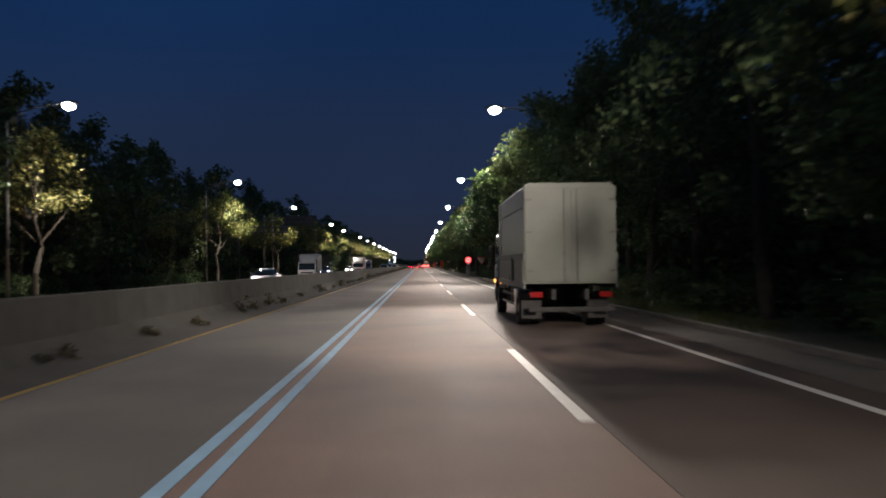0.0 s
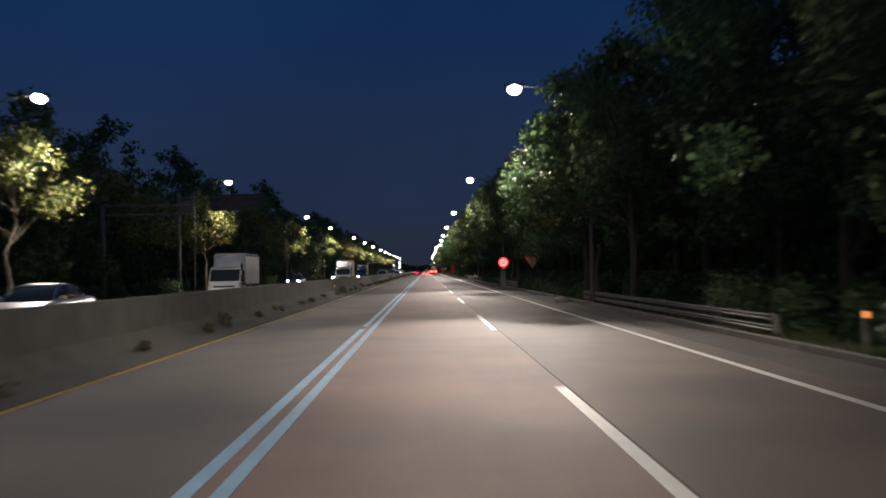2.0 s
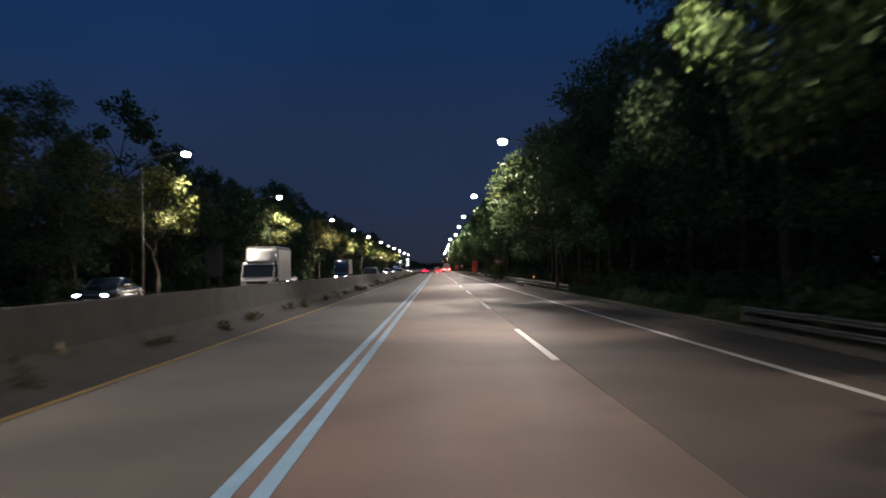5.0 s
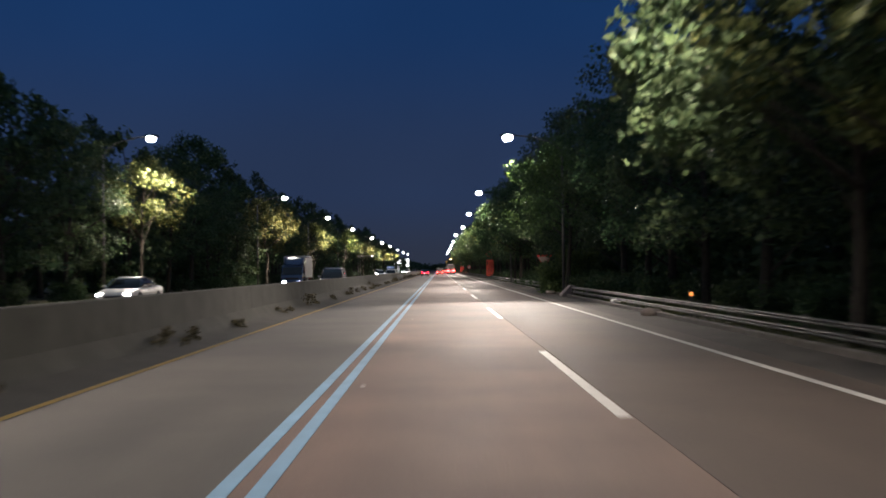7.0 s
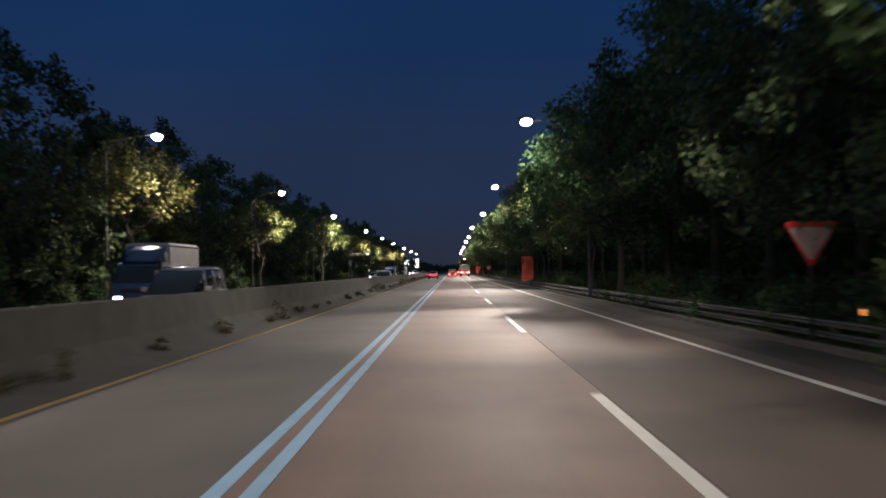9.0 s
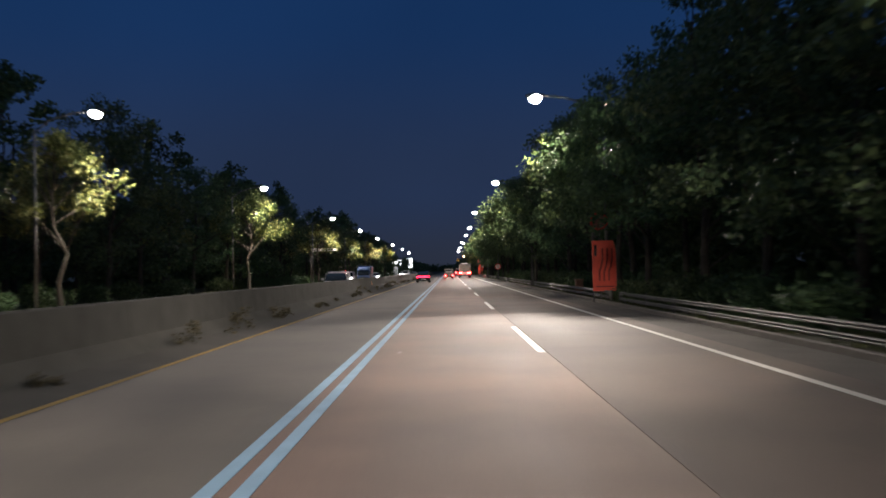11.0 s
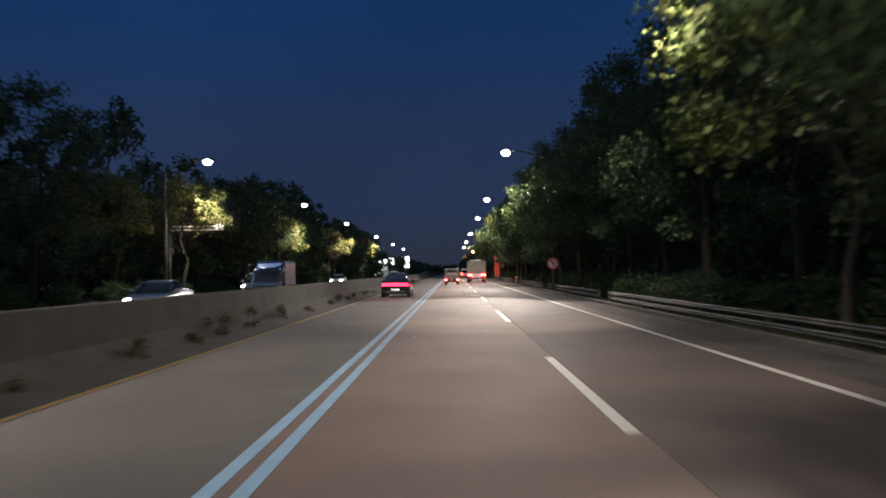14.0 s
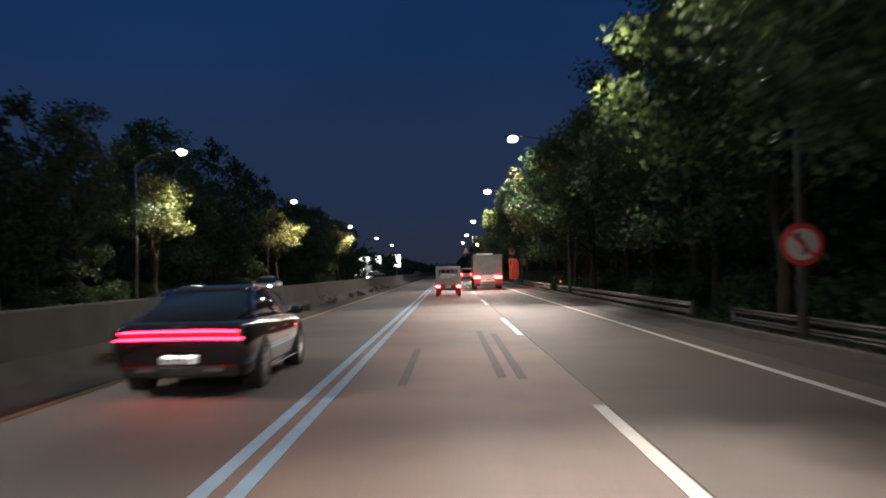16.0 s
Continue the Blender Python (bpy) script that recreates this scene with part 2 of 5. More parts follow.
SHOP_WALL = material("shop_wall_white", (0.6, 0.6, 0.58), 0.7)
PALE_BLOCK = material("pale_pink_concrete", (0.40, 0.33, 0.30), 0.9, second=(0.26, 0.20, 0.17), scale=3, fine=20, bump=0.4)
BAG = material("pale_plastic_bag", (0.62, 0.60, 0.56), 0.45, second=(0.45, 0.42, 0.38), scale=6, fine=25, bump=0.5)
# Sign face with the weak night light mixed into its pinkish tone.
SIGN_DIM = material("dim_sign_face", (0.62, 0.47, 0.42), 0.5, second=(0.46, 0.32, 0.28), scale=5)
SIGN_DULL = material("dull_red_sign_face", (0.42, 0.18, 0.16), 0.5, second=(0.28, 0.10, 0.09), scale=5)
STONE = material("rough_stone", (0.30, 0.25, 0.21), 0.9, second=(0.17, 0.14, 0.12), scale=4, fine=20, bump=0.6)
SANDBOX = material("sand_box_brown", (0.24, 0.12, 0.07), 0.6, second=(0.15, 0.08, 0.05), scale=3)
CARGO_WRAP = material("wrapped_cargo", (0.5, 0.47, 0.44), 0.6, second=(0.25, 0.22, 0.2), scale=4, fine=12, bump=0.5)

# ---- mesh helpers ----


def box(bm, x0, y0, z0, x1, y1, z1, bevel=0.0):
    r = bmesh.ops.create_cube(bm, size=1.0)
    vs = r["verts"]
    bmesh.ops.scale(bm, vec=(x1 - x0, y1 - y0, z1 - z0), verts=vs)
    bmesh.ops.translate(bm, vec=((x0 + x1) / 2, (y0 + y1) / 2, (z0 + z1) / 2), verts=vs)
    if bevel:
        es = {e for v in vs for e in v.link_edges}
        bmesh.ops.bevel(bm, geom=list(es), offset=bevel, segments=2, affect="EDGES", profile=0.5)
    return bm


def rod(bm, a, b, r0, r1=None, seg=10):
    """A tapered rod from a to b."""
    a, b = Vector(a), Vector(b)
    r1 = r0 if r1 is None else r1
    d = b - a
    m = Matrix.Translation((a + b) / 2) @ d.to_track_quat("Z", "Y").to_matrix().to_4x4()
    bmesh.ops.create_cone(bm, cap_ends=True, segments=seg, radius1=r0, radius2=r1, depth=d.length, matrix=m)
    return bm


def prism(bm, outline, axis, a, b):
    """A closed outline of 2D points, drawn out along an axis from a to b."""
    def at(p, s):
        return {"x": (s, p[0], p[1]), "y": (p[0], s, p[1]), "z": (p[0], p[1], s)}[axis]
    lo, hi = [bm.verts.new(at(p, a)) for p in outline], [bm.verts.new(at(p, b)) for p in outline]
    n = len(outline)
    bm.faces.new(lo), bm.faces.new(hi)
    for i in range(n):
        bm.faces.new((lo[i], lo[(i + 1) % n], hi[(i + 1) % n], hi[i]))
    bmesh.ops.recalc_face_normals(bm, faces=bm.faces)
    return bm


def mesh_of(name, bm, mat, smooth=False):
    me = bpy.data.meshes.new(name)
    bm.normal_update()
    bm.to_mesh(me)
    bm.free()
    me.materials.append(mat)
    if smooth:
        for p in me.polygons:
            p.use_smooth = True
    return me


def part(name, bm, mat, parent=None, label="", smooth=False):
    ob = new(name, mesh_of(name, bm, mat, smooth))
    ob.parent = parent
    if label:
        tagged(ob, label)
    return ob


def B():
    return bmesh.new()


def thing(name, label, category, group="", kind="", at=None):
    ob = new(name)
    tagged(ob, label, category, group, kind)
    if at is not None:
        ob.matrix_basis = at
    return ob


def words(parent, name, text, size, mat, m, label=""):
    """Lettering from the built-in font as a thin mesh."""
    cu = bpy.data.curves.new(name, "FONT")
    cu.body, cu.size, cu.extrude, cu.align_x, cu.align_y = text, size, 0.003, "CENTER", "CENTER"
    tmp = bpy.data.objects.new(name, cu)
    me = bpy.data.meshes.new_from_object(tmp)
    bpy.data.objects.remove(tmp)
    me.materials.clear()
    me.materials.append(mat)
    ob = new(name, me)
    ob.parent = parent
    ob.matrix_basis = m
    if label:
        tagged(ob, label)
    return ob


# ---- ground, road and barrier ----
ROAD_END = 1600
me = bpy.data.meshes.new("ground")
me.from_pydata([(-2500, -400, -0.12), (2500, -400, -0.12), (2500, 4200, -0.12), (-2500, 4200, -0.12)], [], [(0, 1, 2, 3)])
me.materials.append(SOIL)
ground = tagged(new("ground", me), "dark soil ground with dry grass beside the road", "ground", kind="structure")

road = part("road", box(B(), -5.2, -60, -0.3, 7.4, ROAD_END, 0.0), ASPHALT)
tagged(road, "worn grey-brown asphalt carriageway with three lanes", "road", kind="structure")
road_2 = part("road_oncoming", box(B(), -16.6, -60, -0.3, -5.2, ROAD_END, -0.01), ASPHALT)
tagged(road_2, "worn asphalt of the oncoming carriageway beyond the barrier", "road", kind="structure")
shoulder = part("shoulder", box(B(), 7.4, -60, -0.3, 8.62, ROAD_END, 0.004), SHOULDER)
tagged(shoulder, "dusty asphalt shoulder beside the white edge line", "road shoulder", kind="structure")
verge = part("verge", box(B(), 8.8, -60, -0.3, 40, ROAD_END, 0.06), SOIL)
tagged(verge, "soil verge with leaf litter under the trees", "ground", kind="structure")
verge_2 = part("verge_far_side", box(B(), -60, -60, -0.3, -16.8, ROAD_END, 0.06), SOIL)
tagged(verge_2, "soil verge with grass beyond the oncoming lanes", "ground", kind="structure")

# the outer lane and the bus lane are greyer and darker than the lane between them; headlight warmth and roadside shade
# are mixed into these tones
part("lane_surface", box(B(), 3.614, -60, -0.05, 7.4, ROAD_END, 0.003), ASPHALT_GREY, road, "grey asphalt of the outer lane")
part("lane_surface", box(B(), -4.56, -60, -0.05, -0.14, ROAD_END, 0.003), ASPHALT_BUS, road, "grey asphalt of the bus lane")

# kerb stones on both sides
kerb_me = mesh_of("kerb_stone", box(B(), -0.09, 0.01, -0.2, 0.09, 1.99, 0.14, 0.025), KERB)
kerb = thing("kerb", "pale concrete kerb stones along the shoulder", "kerb", kind="structure")
for i in range(230):
    k = new("kerb_stone", kerb_me)
    k.parent = kerb
    k.location = (8.71, 2.0 * i - 4, 0.0)
far = B()
for x in (-16.7,):
    box(far, x - 0.09, -60, -0.2, x + 0.09, ROAD_END, 0.13)
box(far, 8.62, 456, -0.2, 8.80, ROAD_END, 0.13)
box(far, 8.62, -60, -0.2, 8.80, -4, 0.13)
tagged(part("kerb_far", far, KERB), "concrete kerb running on into the distance", "kerb", kind="structure")

# lane markings: blue double line, white dashes, white edge line, yellow edge line
for name, x0, x1, mat, label in (
    ("blue_line", -0.215, -0.07, BLUE_LINE, "pale blue bus lane line of worn paint"),
    ("blue_line", 0.07, 0.215, BLUE_LINE, "pale blue bus lane line of worn paint"),
    ("edge_line", 6.65, 6.80, WHITE_LINE, "white edge line of worn paint"),
    ("yellow_line", -3.55, -3.43, YELLOW_LINE, "yellow edge line beside the barrier"),
):
    if name == "blue_line" and x0 < 0:
        pieces = ((-60, 71.0), (72.2, ROAD_END))
    else:
        pieces = ((-60, ROAD_END),)
    for a, b in pieces:
        part(name, box(B(), x0, a, -0.01, x1, b, 0.006), mat, road, label)
dash_me = mesh_of("lane_dash", box(B(), -0.075, 0, -0.01, 0.075, 8.0, 0.006), WHITE_LINE)
for i in range(60):
    d = new("lane_dash", dash_me)
    d.parent = road
    d.location = (3.5, DASH_START + 20.0 * i, 0)
for lane in (-8.9, -12.6):
    for i in range(30):
        d = new("lane_dash", dash_me)
        d.parent = road_2
        d.location = (lane, -40 + 20.0 * i, -0.01)
part("edge_line", box(B(), -16.2, -60, -0.03, -16.05, ROAD_END, -0.004), WHITE_LINE, road_2)
part("yellow_line", box(B(), -5.85, -60, -0.03, -5.7, ROAD_END, -0.004), YELLOW_LINE, road_2)
# longitudinal joint beside the dashes
part("asphalt_joint", box(B(), 3.604, -60, -0.01, 3.620, ROAD_END, 0.006), JOINT, road)
# skid marks and patches
for x0, y0, x1, y1, w in ((2.51, 391.3, 2.53, 380.6, 0.14), (2.85, 390.2, 2.83, 380.4, 0.14), (1.06, 386.0, 1.04, 379.8, 0.13)):
    bm = B()
    prism(bm, [(x0 - w / 2, y0), (x0 + w / 2, y0), (x1 + w / 2, y1), (x1 - w / 2, y1)], "z", -0.01, 0.004)
    part("skid_mark", bm, RUBBER_MARK, road)
for x0, y0, x1, y1 in ((-3.3, 89.6, -2.3, 92.6), (4.3, 150, 6.2, 154)):
    part("asphalt_patch", box(B(), x0, y0, -0.01, x1, y1, 0.007), PATCH, road)

# median barrier, New Jersey profile in cast lengths
profile = [(-4.50, 0.0), (-4.52, 0.16), (-4.72, 0.42), (-4.80, 1.13), (-4.83, 1.16), (-4.97, 1.16), (-5.0, 1.13), (-5.08, 0.42), (-5.28, 0.16), (-5.30, 0.0)]
bar_me = mesh_of("barrier_block", prism(B(), profile, "y", 0.006, 9.994), CONCRETE)
barrier = thing("median_barrier", "weathered grey-brown concrete median barrier with dirt streaks", "barrier", kind="structure")
for i in range(70):
    k = new("barrier_block", bar_me)
    k.parent = barrier
    k.location = (0, -40 + 10 * i, 0)
part("barrier_run", prism(B(), profile, "y", 660, ROAD_END), CONCRETE, barrier)
# a bank of blown dust lies against the barrier foot and thins out towards the yellow line
bank = [(-3.60, 0.006), (-3.86, 0.022), (-4.12, 0.045), (-4.36, 0.10), (-4.505, 0.20), (-4.62, 0.325), (-4.715, 0.425)]
vs, fs = [], []
for j in range(640):
    yy = -60 + 1.0 * j
    for i, (px, pz) in enumerate(bank):
        swell = 0.5 + 0.9 * noise.noise(Vector((px * 1.5, yy * 0.23, 2.0))) + 0.4 * noise.noise(Vector((px * 3, yy * 0.9, 7.0)))
        k = len(bank)
        vs.append((px + (0.03 * swell if i < 4 else 0.012), yy, pz + (0.05 * max(0.0, swell) * math.sin(math.pi * i / (k - 1)) if 0 < i < k - 1 else 0.0)))
for j in range(639):
    for i in range(len(bank) - 1):
        a = j * len(bank) + i
        fs.append((a, a + 1, a + len(bank) + 1, a + len(bank)))
bank_me = bpy.data.meshes.new("dust_bank")
bank_me.from_pydata(vs, [], fs)
bank_me.materials.append(DUST)
bank_me.materials.append(FOOT)
for f in bank_me.polygons:
    f.use_smooth = True
    # The slope faces take the paler tone that includes the light they catch.
    f.material_index = 1 if f.index % (len(bank) - 1) > 2 else 0
new("dust_bank", bank_me).parent = road
part("dust_bank", box(B(), -4.55, 579, -0.02, -3.6, ROAD_END, 0.03), DUST, road)
# orange reflectors fixed to the barrier
for yy in (109.4, 328.0):
    part("barrier_reflector", box(B(), -4.76, yy, 0.62, -4.72, yy + 0.06, 0.70, 0.008), REFLECTOR_GLOW, barrier, "small orange reflector")

# ---- guard rail ----
def guard_rail(y0, y1, x=8.98):
    g = thing("guard_rail", "galvanised two-beam guard rail on short posts", "guard rail", "guard rails")
    wave = [(0.0, -0.11), (-0.045, -0.085), (-0.055, -0.05), (-0.02, 0.0), (-0.055, 0.05), (-0.045, 0.085), (0.0, 0.11), (0.012, 0.11), (-0.03, 0.08), (-0.04, 0.05), (-0.005, 0.0), (-0.04, -0.05), (-0.03, -0.08), (0.012, -0.11)]
    for zc, s in ((0.50, 0.62), (0.27, 0.62)):
        part("beam", prism(B(), [(x + p, zc + q * s) for p, q in wave], "y", y0, y1), GALV, g)
    for e in (y0, y1):
        bm = B()
        rod(bm, (x, e, 0.18), (x, e, 0.58), 0.08, seg=12)
        part("end_cap", bm, GALV, g)
    n = max(2, int((y1 - y0) / 4) + 1)
    for i in range(n):
        yy = y0 + 0.4 + (y1 - y0 - 0.8) * i / (n - 1)
        bm = B()
        rod(bm, (x + 0.09, yy, -0.1), (x + 0.09, yy, 0.60), 0.055, seg=10)
        part("post", bm, GALV, g)
    return g


for a, b in ((64, 87), (118, 136), (166, 211), (221, 251.4), (252, 290.5), (292.9, 330), (333, 363), (366, 390), (394, 428), (432, 470)):
    guard_rail(a, b)

# ---- street lamps ----
def street_lamp(reach):
    """A tapered pole with a curved arm that reaches over the road along -x and a cobra head."""
    g = thing("street_lamp", "dark grey street lamp with a lit white head", "street lamp", "street lamps")
    bm = B()
    rod(bm, (0, 0, 0), (0, 0, 8.6), 0.10, 0.06, 12)
    part("pole", bm, POLE, g, smooth=True)
    part("base_plate", box(B(), -0.2, -0.2, 0, 0.2, 0.2, 0.05, 0.01), POLE, g)
    bm = B()
    pts = [Vector((0, 0, 8.5)), Vector((-0.25 * reach, 0, 9.05)), Vector((-0.6 * reach, 0, 9.35)), Vector((-reach + 0.3, 0, 9.45))]
    for a, b in zip(pts, pts[1:]):
        rod(bm, a, b, 0.045, 0.04, 8)
    part("arm", bm, POLE, g)
    bm = B()
    bmesh.ops.create_uvsphere(bm, u_segments=16, v_segments=8, radius=1.0)
    bmesh.ops.scale(bm, vec=(0.48, 0.19, 0.13), verts=bm.verts)
    bmesh.ops.translate(bm, vec=(-reach, 0, 9.45), verts=bm.verts)
    part("lamp_head", bm, HOUSING, g, smooth=True)
    bm = B()
    bmesh.ops.create_uvsphere(bm, u_segments=16, v_segments=8, radius=1.0)
    bmesh.ops.scale(bm, vec=(0.30, 0.27, 0.21), verts=bm.verts)
    bmesh.ops.translate(bm, vec=(-reach, 0, 9.31), verts=bm.verts)
    part("lamp_glass", bm, LENS, g, "glowing white lamp glass", smooth=True)
    return g


RIGHT_Y = [5.0, 46.0, 84.3, 124.3, 170.0, 213.7, 253.5, 294.6, 335.5, 385.1, 420.8, 457.0]
LEFT_Y = [3.0, 44.0, 84.6, 122.5, 173.5, 214.9, 256.8, 294.5, 334.0, 382.6, 423.6, 465.0]
while RIGHT_Y[-1] < 620:
    RIGHT_Y.append(RIGHT_Y[-1] + 56.0)
    LEFT_Y.append(LEFT_Y[-1] + 56.0)
# poles that stand aside from the row or are of another height: offset across, length of arm, height
RIGHT_OWN = {124.3: (-0.44, 0.86, 1.0), 294.6: (0.30, 1.0, 1.03), 335.5: (0.50, 1.0, 1.02), 385.1: (0.0, 1.0, 1.06)}
LEFT_OWN = {214.9: (-1.0, 1.0, 1.04)}
lamp_r, lamp_l = street_lamp(3.2), street_lamp(2.9)
for proto, xs, ys, turn, own in ((lamp_r, 8.84, RIGHT_Y, 0, RIGHT_OWN), (lamp_l, -17.7, LEFT_Y, 180, LEFT_OWN)):
    for i, y in enumerate(ys):
        dx, kx, kz = own.get(y, (0.0, 1.0, 1.0))
        m = pose(xs + dx, y, 0.05, 0, 0, turn)
        lamp = proto
        if i == 0:
            proto.matrix_basis = m
        else:
            lamp = copy_thing(proto, m)
            lamp.scale = (kx, 1.0, kz)
        if y < 560:
            side = 1 if turn == 0 else -1
            reach = (3.2 if side > 0 else 2.9) * kx
            # each head throws a broad pool below itself; those on this side throw two beams along the road as well
            beams = [(0, 20, 146, 0.6, 0.44, 0.10)] if side > 0 else [(0, 19, 146, 0.6, 0.64, 0.85)]
            if side > 0:
                beams += [(-64, 18, 50, 1.0, 1.0, 1.6), (64, 18, 50, 1.0, 1.0, 1.6)]
            for tilt, lean, size, blend, narrow, share in beams:
                ld = bpy.data.lights.new("street_lamp_light", "SPOT")
                ld.energy, ld.color, ld.shadow_soft_size = LAMP_WATTS * share, LAMP_COLOUR, 0.2
                ld.spot_size, ld.spot_blend = radians(size), blend
                lo = new("street_lamp_light", ld)
                lo.matrix_basis = pose(xs + dx - side * (reach + 0.05), y, 9.05 * kz, tilt, side * lean, 0) @ Matrix.Diagonal((narrow, 1, 1, 1))

# ---- trees ----
def leaf_cloud(rng, centres, radii, per, size, spread=0.85):
    """Leaf blades, each a small folded rhombus, gathered into clumps round the given centres."""
    vs, fs = [], []
    for c, r in zip(centres, radii):
        n = int(per * (0.7 + 0.6 * rng.random()))
        d = rng.normal(size=(n, 3))
        d /= np.linalg.norm(d, axis=1)[:, None]
        pos = c + d * (r * rng.random((n, 1)) ** 0.5) * np.array([1, 1, spread])
        for p in pos:
            s = size * (0.6 + 0.8 * rng.random())
            a = rng.normal(size=3)
            a[2] *= 0.6
            a /= np.linalg.norm(a)
            b = np.cross(a, rng.normal(size=3))
            b /= np.linalg.norm(b) + 1e-9
            k = len(vs)
            drop = np.array([0, 0, -0.18 * s])
            vs += [p - a * s * 0.5, p + b * s * 0.30 + drop, p + a * s * 0.5, p - b * s * 0.30 + drop]
            fs.append((k, k + 1, k + 2, k + 3))
    return vs, fs


def tree(seed, height, radius, leaf, label, trunk_h=2.6, clumps=46, per=62, size=0.34):
    rng = np.random.default_rng(seed)
    g = thing("tree", label, "tree", "roadside trees")
    bm = B()
    top = height * 0.82
    bends = [np.array([0, 0, 0])]
    for i in range(1, 6):
        bends.append(np.array([rng.normal() * 0.07 * i, rng.normal() * 0.07 * i, top * i / 5]))
    r0 = 0.012 * height + 0.06
    for i in range(5):
        rod(bm, bends[i], bends[i + 1], r0 * (1 - i / 5.6), r0 * (1 - (i + 1) / 5.6), 8)
    centres, radii = [], []
    for i in range(clumps):
        u = rng.random()
        z = trunk_h + (height - trunk_h) * (0.04 + 0.96 * u)
        f = math.sin(math.pi * min(1.0, 0.18 + 0.80 * u)) ** 0.7
        ang = rng.random() * 2 * math.pi
        rr = radius * f * (0.30 + 0.75 * rng.random() ** 0.6)
        centres.append(np.array([math.cos(ang) * rr, math.sin(ang) * rr, z]))
        radii.append(0.55 + 0.55 * rng.random())
    for c in centres[:14]:
        zc = max(trunk_h * 0.6, c[2] - 1.5 - rng.random())
        k = min(4, int(zc / top * 5))
        w = zc / top * 5 - k
        base = bends[k] * (1 - w) + bends[min(5, k + 1)] * w
        rod(bm, base, c, 0.05, 0.015, 5)
    part("trunk", bm, BARK, g)
    vs, fs = leaf_cloud(rng, centres, radii, per, size)
    me = bpy.data.meshes.new("crown")
    me.from_pydata([tuple(v) for v in vs], [], fs)
    me.materials.append(leaf)
    ob = new("crown", me)
    ob.parent = g
    return g


TREES = [
    tree(1, 9.4, 4.2, LEAF_A, "leafy green roadside tree with an uneven crown", trunk_h=3.5, clumps=54, per=135, size=0.21),
    tree(2, 8.9, 4.3, LEAF_B, "yellow-green roadside tree with a ragged crown", trunk_h=3.7, clumps=54, per=135, size=0.21),
    tree(3, 9.9, 4.2, LEAF_A, "tall green roadside tree with hanging limbs", trunk_h=3.8, clumps=58, per=130, size=0.21),
    tree(4, 8.8, 3.2, LEAF_B, "small yellow-green roadside tree", trunk_h=4.8, clumps=36, per=95, size=0.25),
    tree(5, 14.0, 3.8, LEAF_D, "tall dark tree in the wood behind the road", trunk_h=1.2, clumps=60, per=50, size=0.40),
    tree(6, 8.4, 2.8, LEAF_B, "slim yellow-green roadside tree", trunk_h=4.6, clumps=30, per=95, size=0.25),
    tree(7, 10.5, 3.4, LEAF_D, "dark green tree beyond the oncoming lanes", trunk_h=1.4, clumps=46, per=56, size=0.36),
    tree(8, 11.8, 3.9, LEAF_C, "deep green roadside tree with a full crown", trunk_h=2.0, clumps=58, per=125, size=0.21),
    tree(9, 12.4, 3.7, LEAF_C, "tall deep green roadside tree with a ragged top", trunk_h=2.4, clumps=56, per=125, size=0.21),
    tree(10, 9.6, 4.5, LEAF_C, "broad deep green tree that hangs over the outer lane", trunk_h=3.6, clumps=84, per=130, size=0.23),
]
used = set()


def plant(kind, x, y, scale=1.0, turn=0.0):
    m = pose(x, y, 0.03, 0, 0, turn)
    if kind not in used:
        used.add(kind)
        TREES[kind].matrix_basis = m
        TREES[kind].scale = (scale, scale, scale)
        return TREES[kind]
    ob = copy_thing(TREES[kind], m)
    ob.scale = (scale, scale, scale)
    return ob


rt = random.Random(11)
# a tree beside each lamp, then the rows between them
for k, ly in enumerate(RIGHT_Y):
    if ly < 520:
        plant((1, 0, 1, 2)[k % 4], (10.4 if ly == 294.6 else 9.45) + rt.uniform(-0.1, 0.3), ly + rt.uniform(2.0, 3.6), rt.uniform(0.94, 1.05), rt.uniform(0, 360))
y = -8.0
while y < 520:
    if min(abs(y - ly - 3.0) for ly in RIGHT_Y) > 2.8:
        plant(rt.choice((7, 8, 7, 8, 7)), 11.3 + rt.uniform(-0.5, 0.9), y, rt.uniform(0.9, 1.12), rt.uniform(0, 360))
    y += rt.uniform(4.8, 7.0)
y = -10.0
while y < 520:
    plant(4, 16.3 + rt.uniform(-1.2, 1.6), y, rt.uniform(0.9, 1.12), rt.uniform(0, 360))
    y += rt.uniform(4.2, 6.0)
for k, ly in enumerate(LEFT_Y):
    if ly < 560:
        plant((3, 5, 3)[k % 3], -17.2 + rt.uniform(-0.3, 0.4), ly + rt.uniform(1.8, 3.2), rt.uniform(0.9, 1.05), rt.uniform(0, 360))
y = 0.0
while y < 560:
    if min(abs(y - ly - 2.5) for ly in LEFT_Y) > 3.2:
        plant(rt.choice((6, 6, 7, 5)), -20.0 + rt.uniform(-0.6, 0.8), y, rt.uniform(0.85, 1.12), rt.uniform(0, 360))
    y += rt.uniform(5.0, 8.0)
y = 0.0
while y < 560:
    plant(rt.choice((6, 4)), -24.3 + rt.uniform(-1.2, 1.5), y, rt.uniform(0.88, 1.12), rt.uniform(0, 360))
    y += rt.uniform(4.6, 6.6)

# broad trees that hang over the outer lane and throw patches of shade on it
ro = random.Random(29)
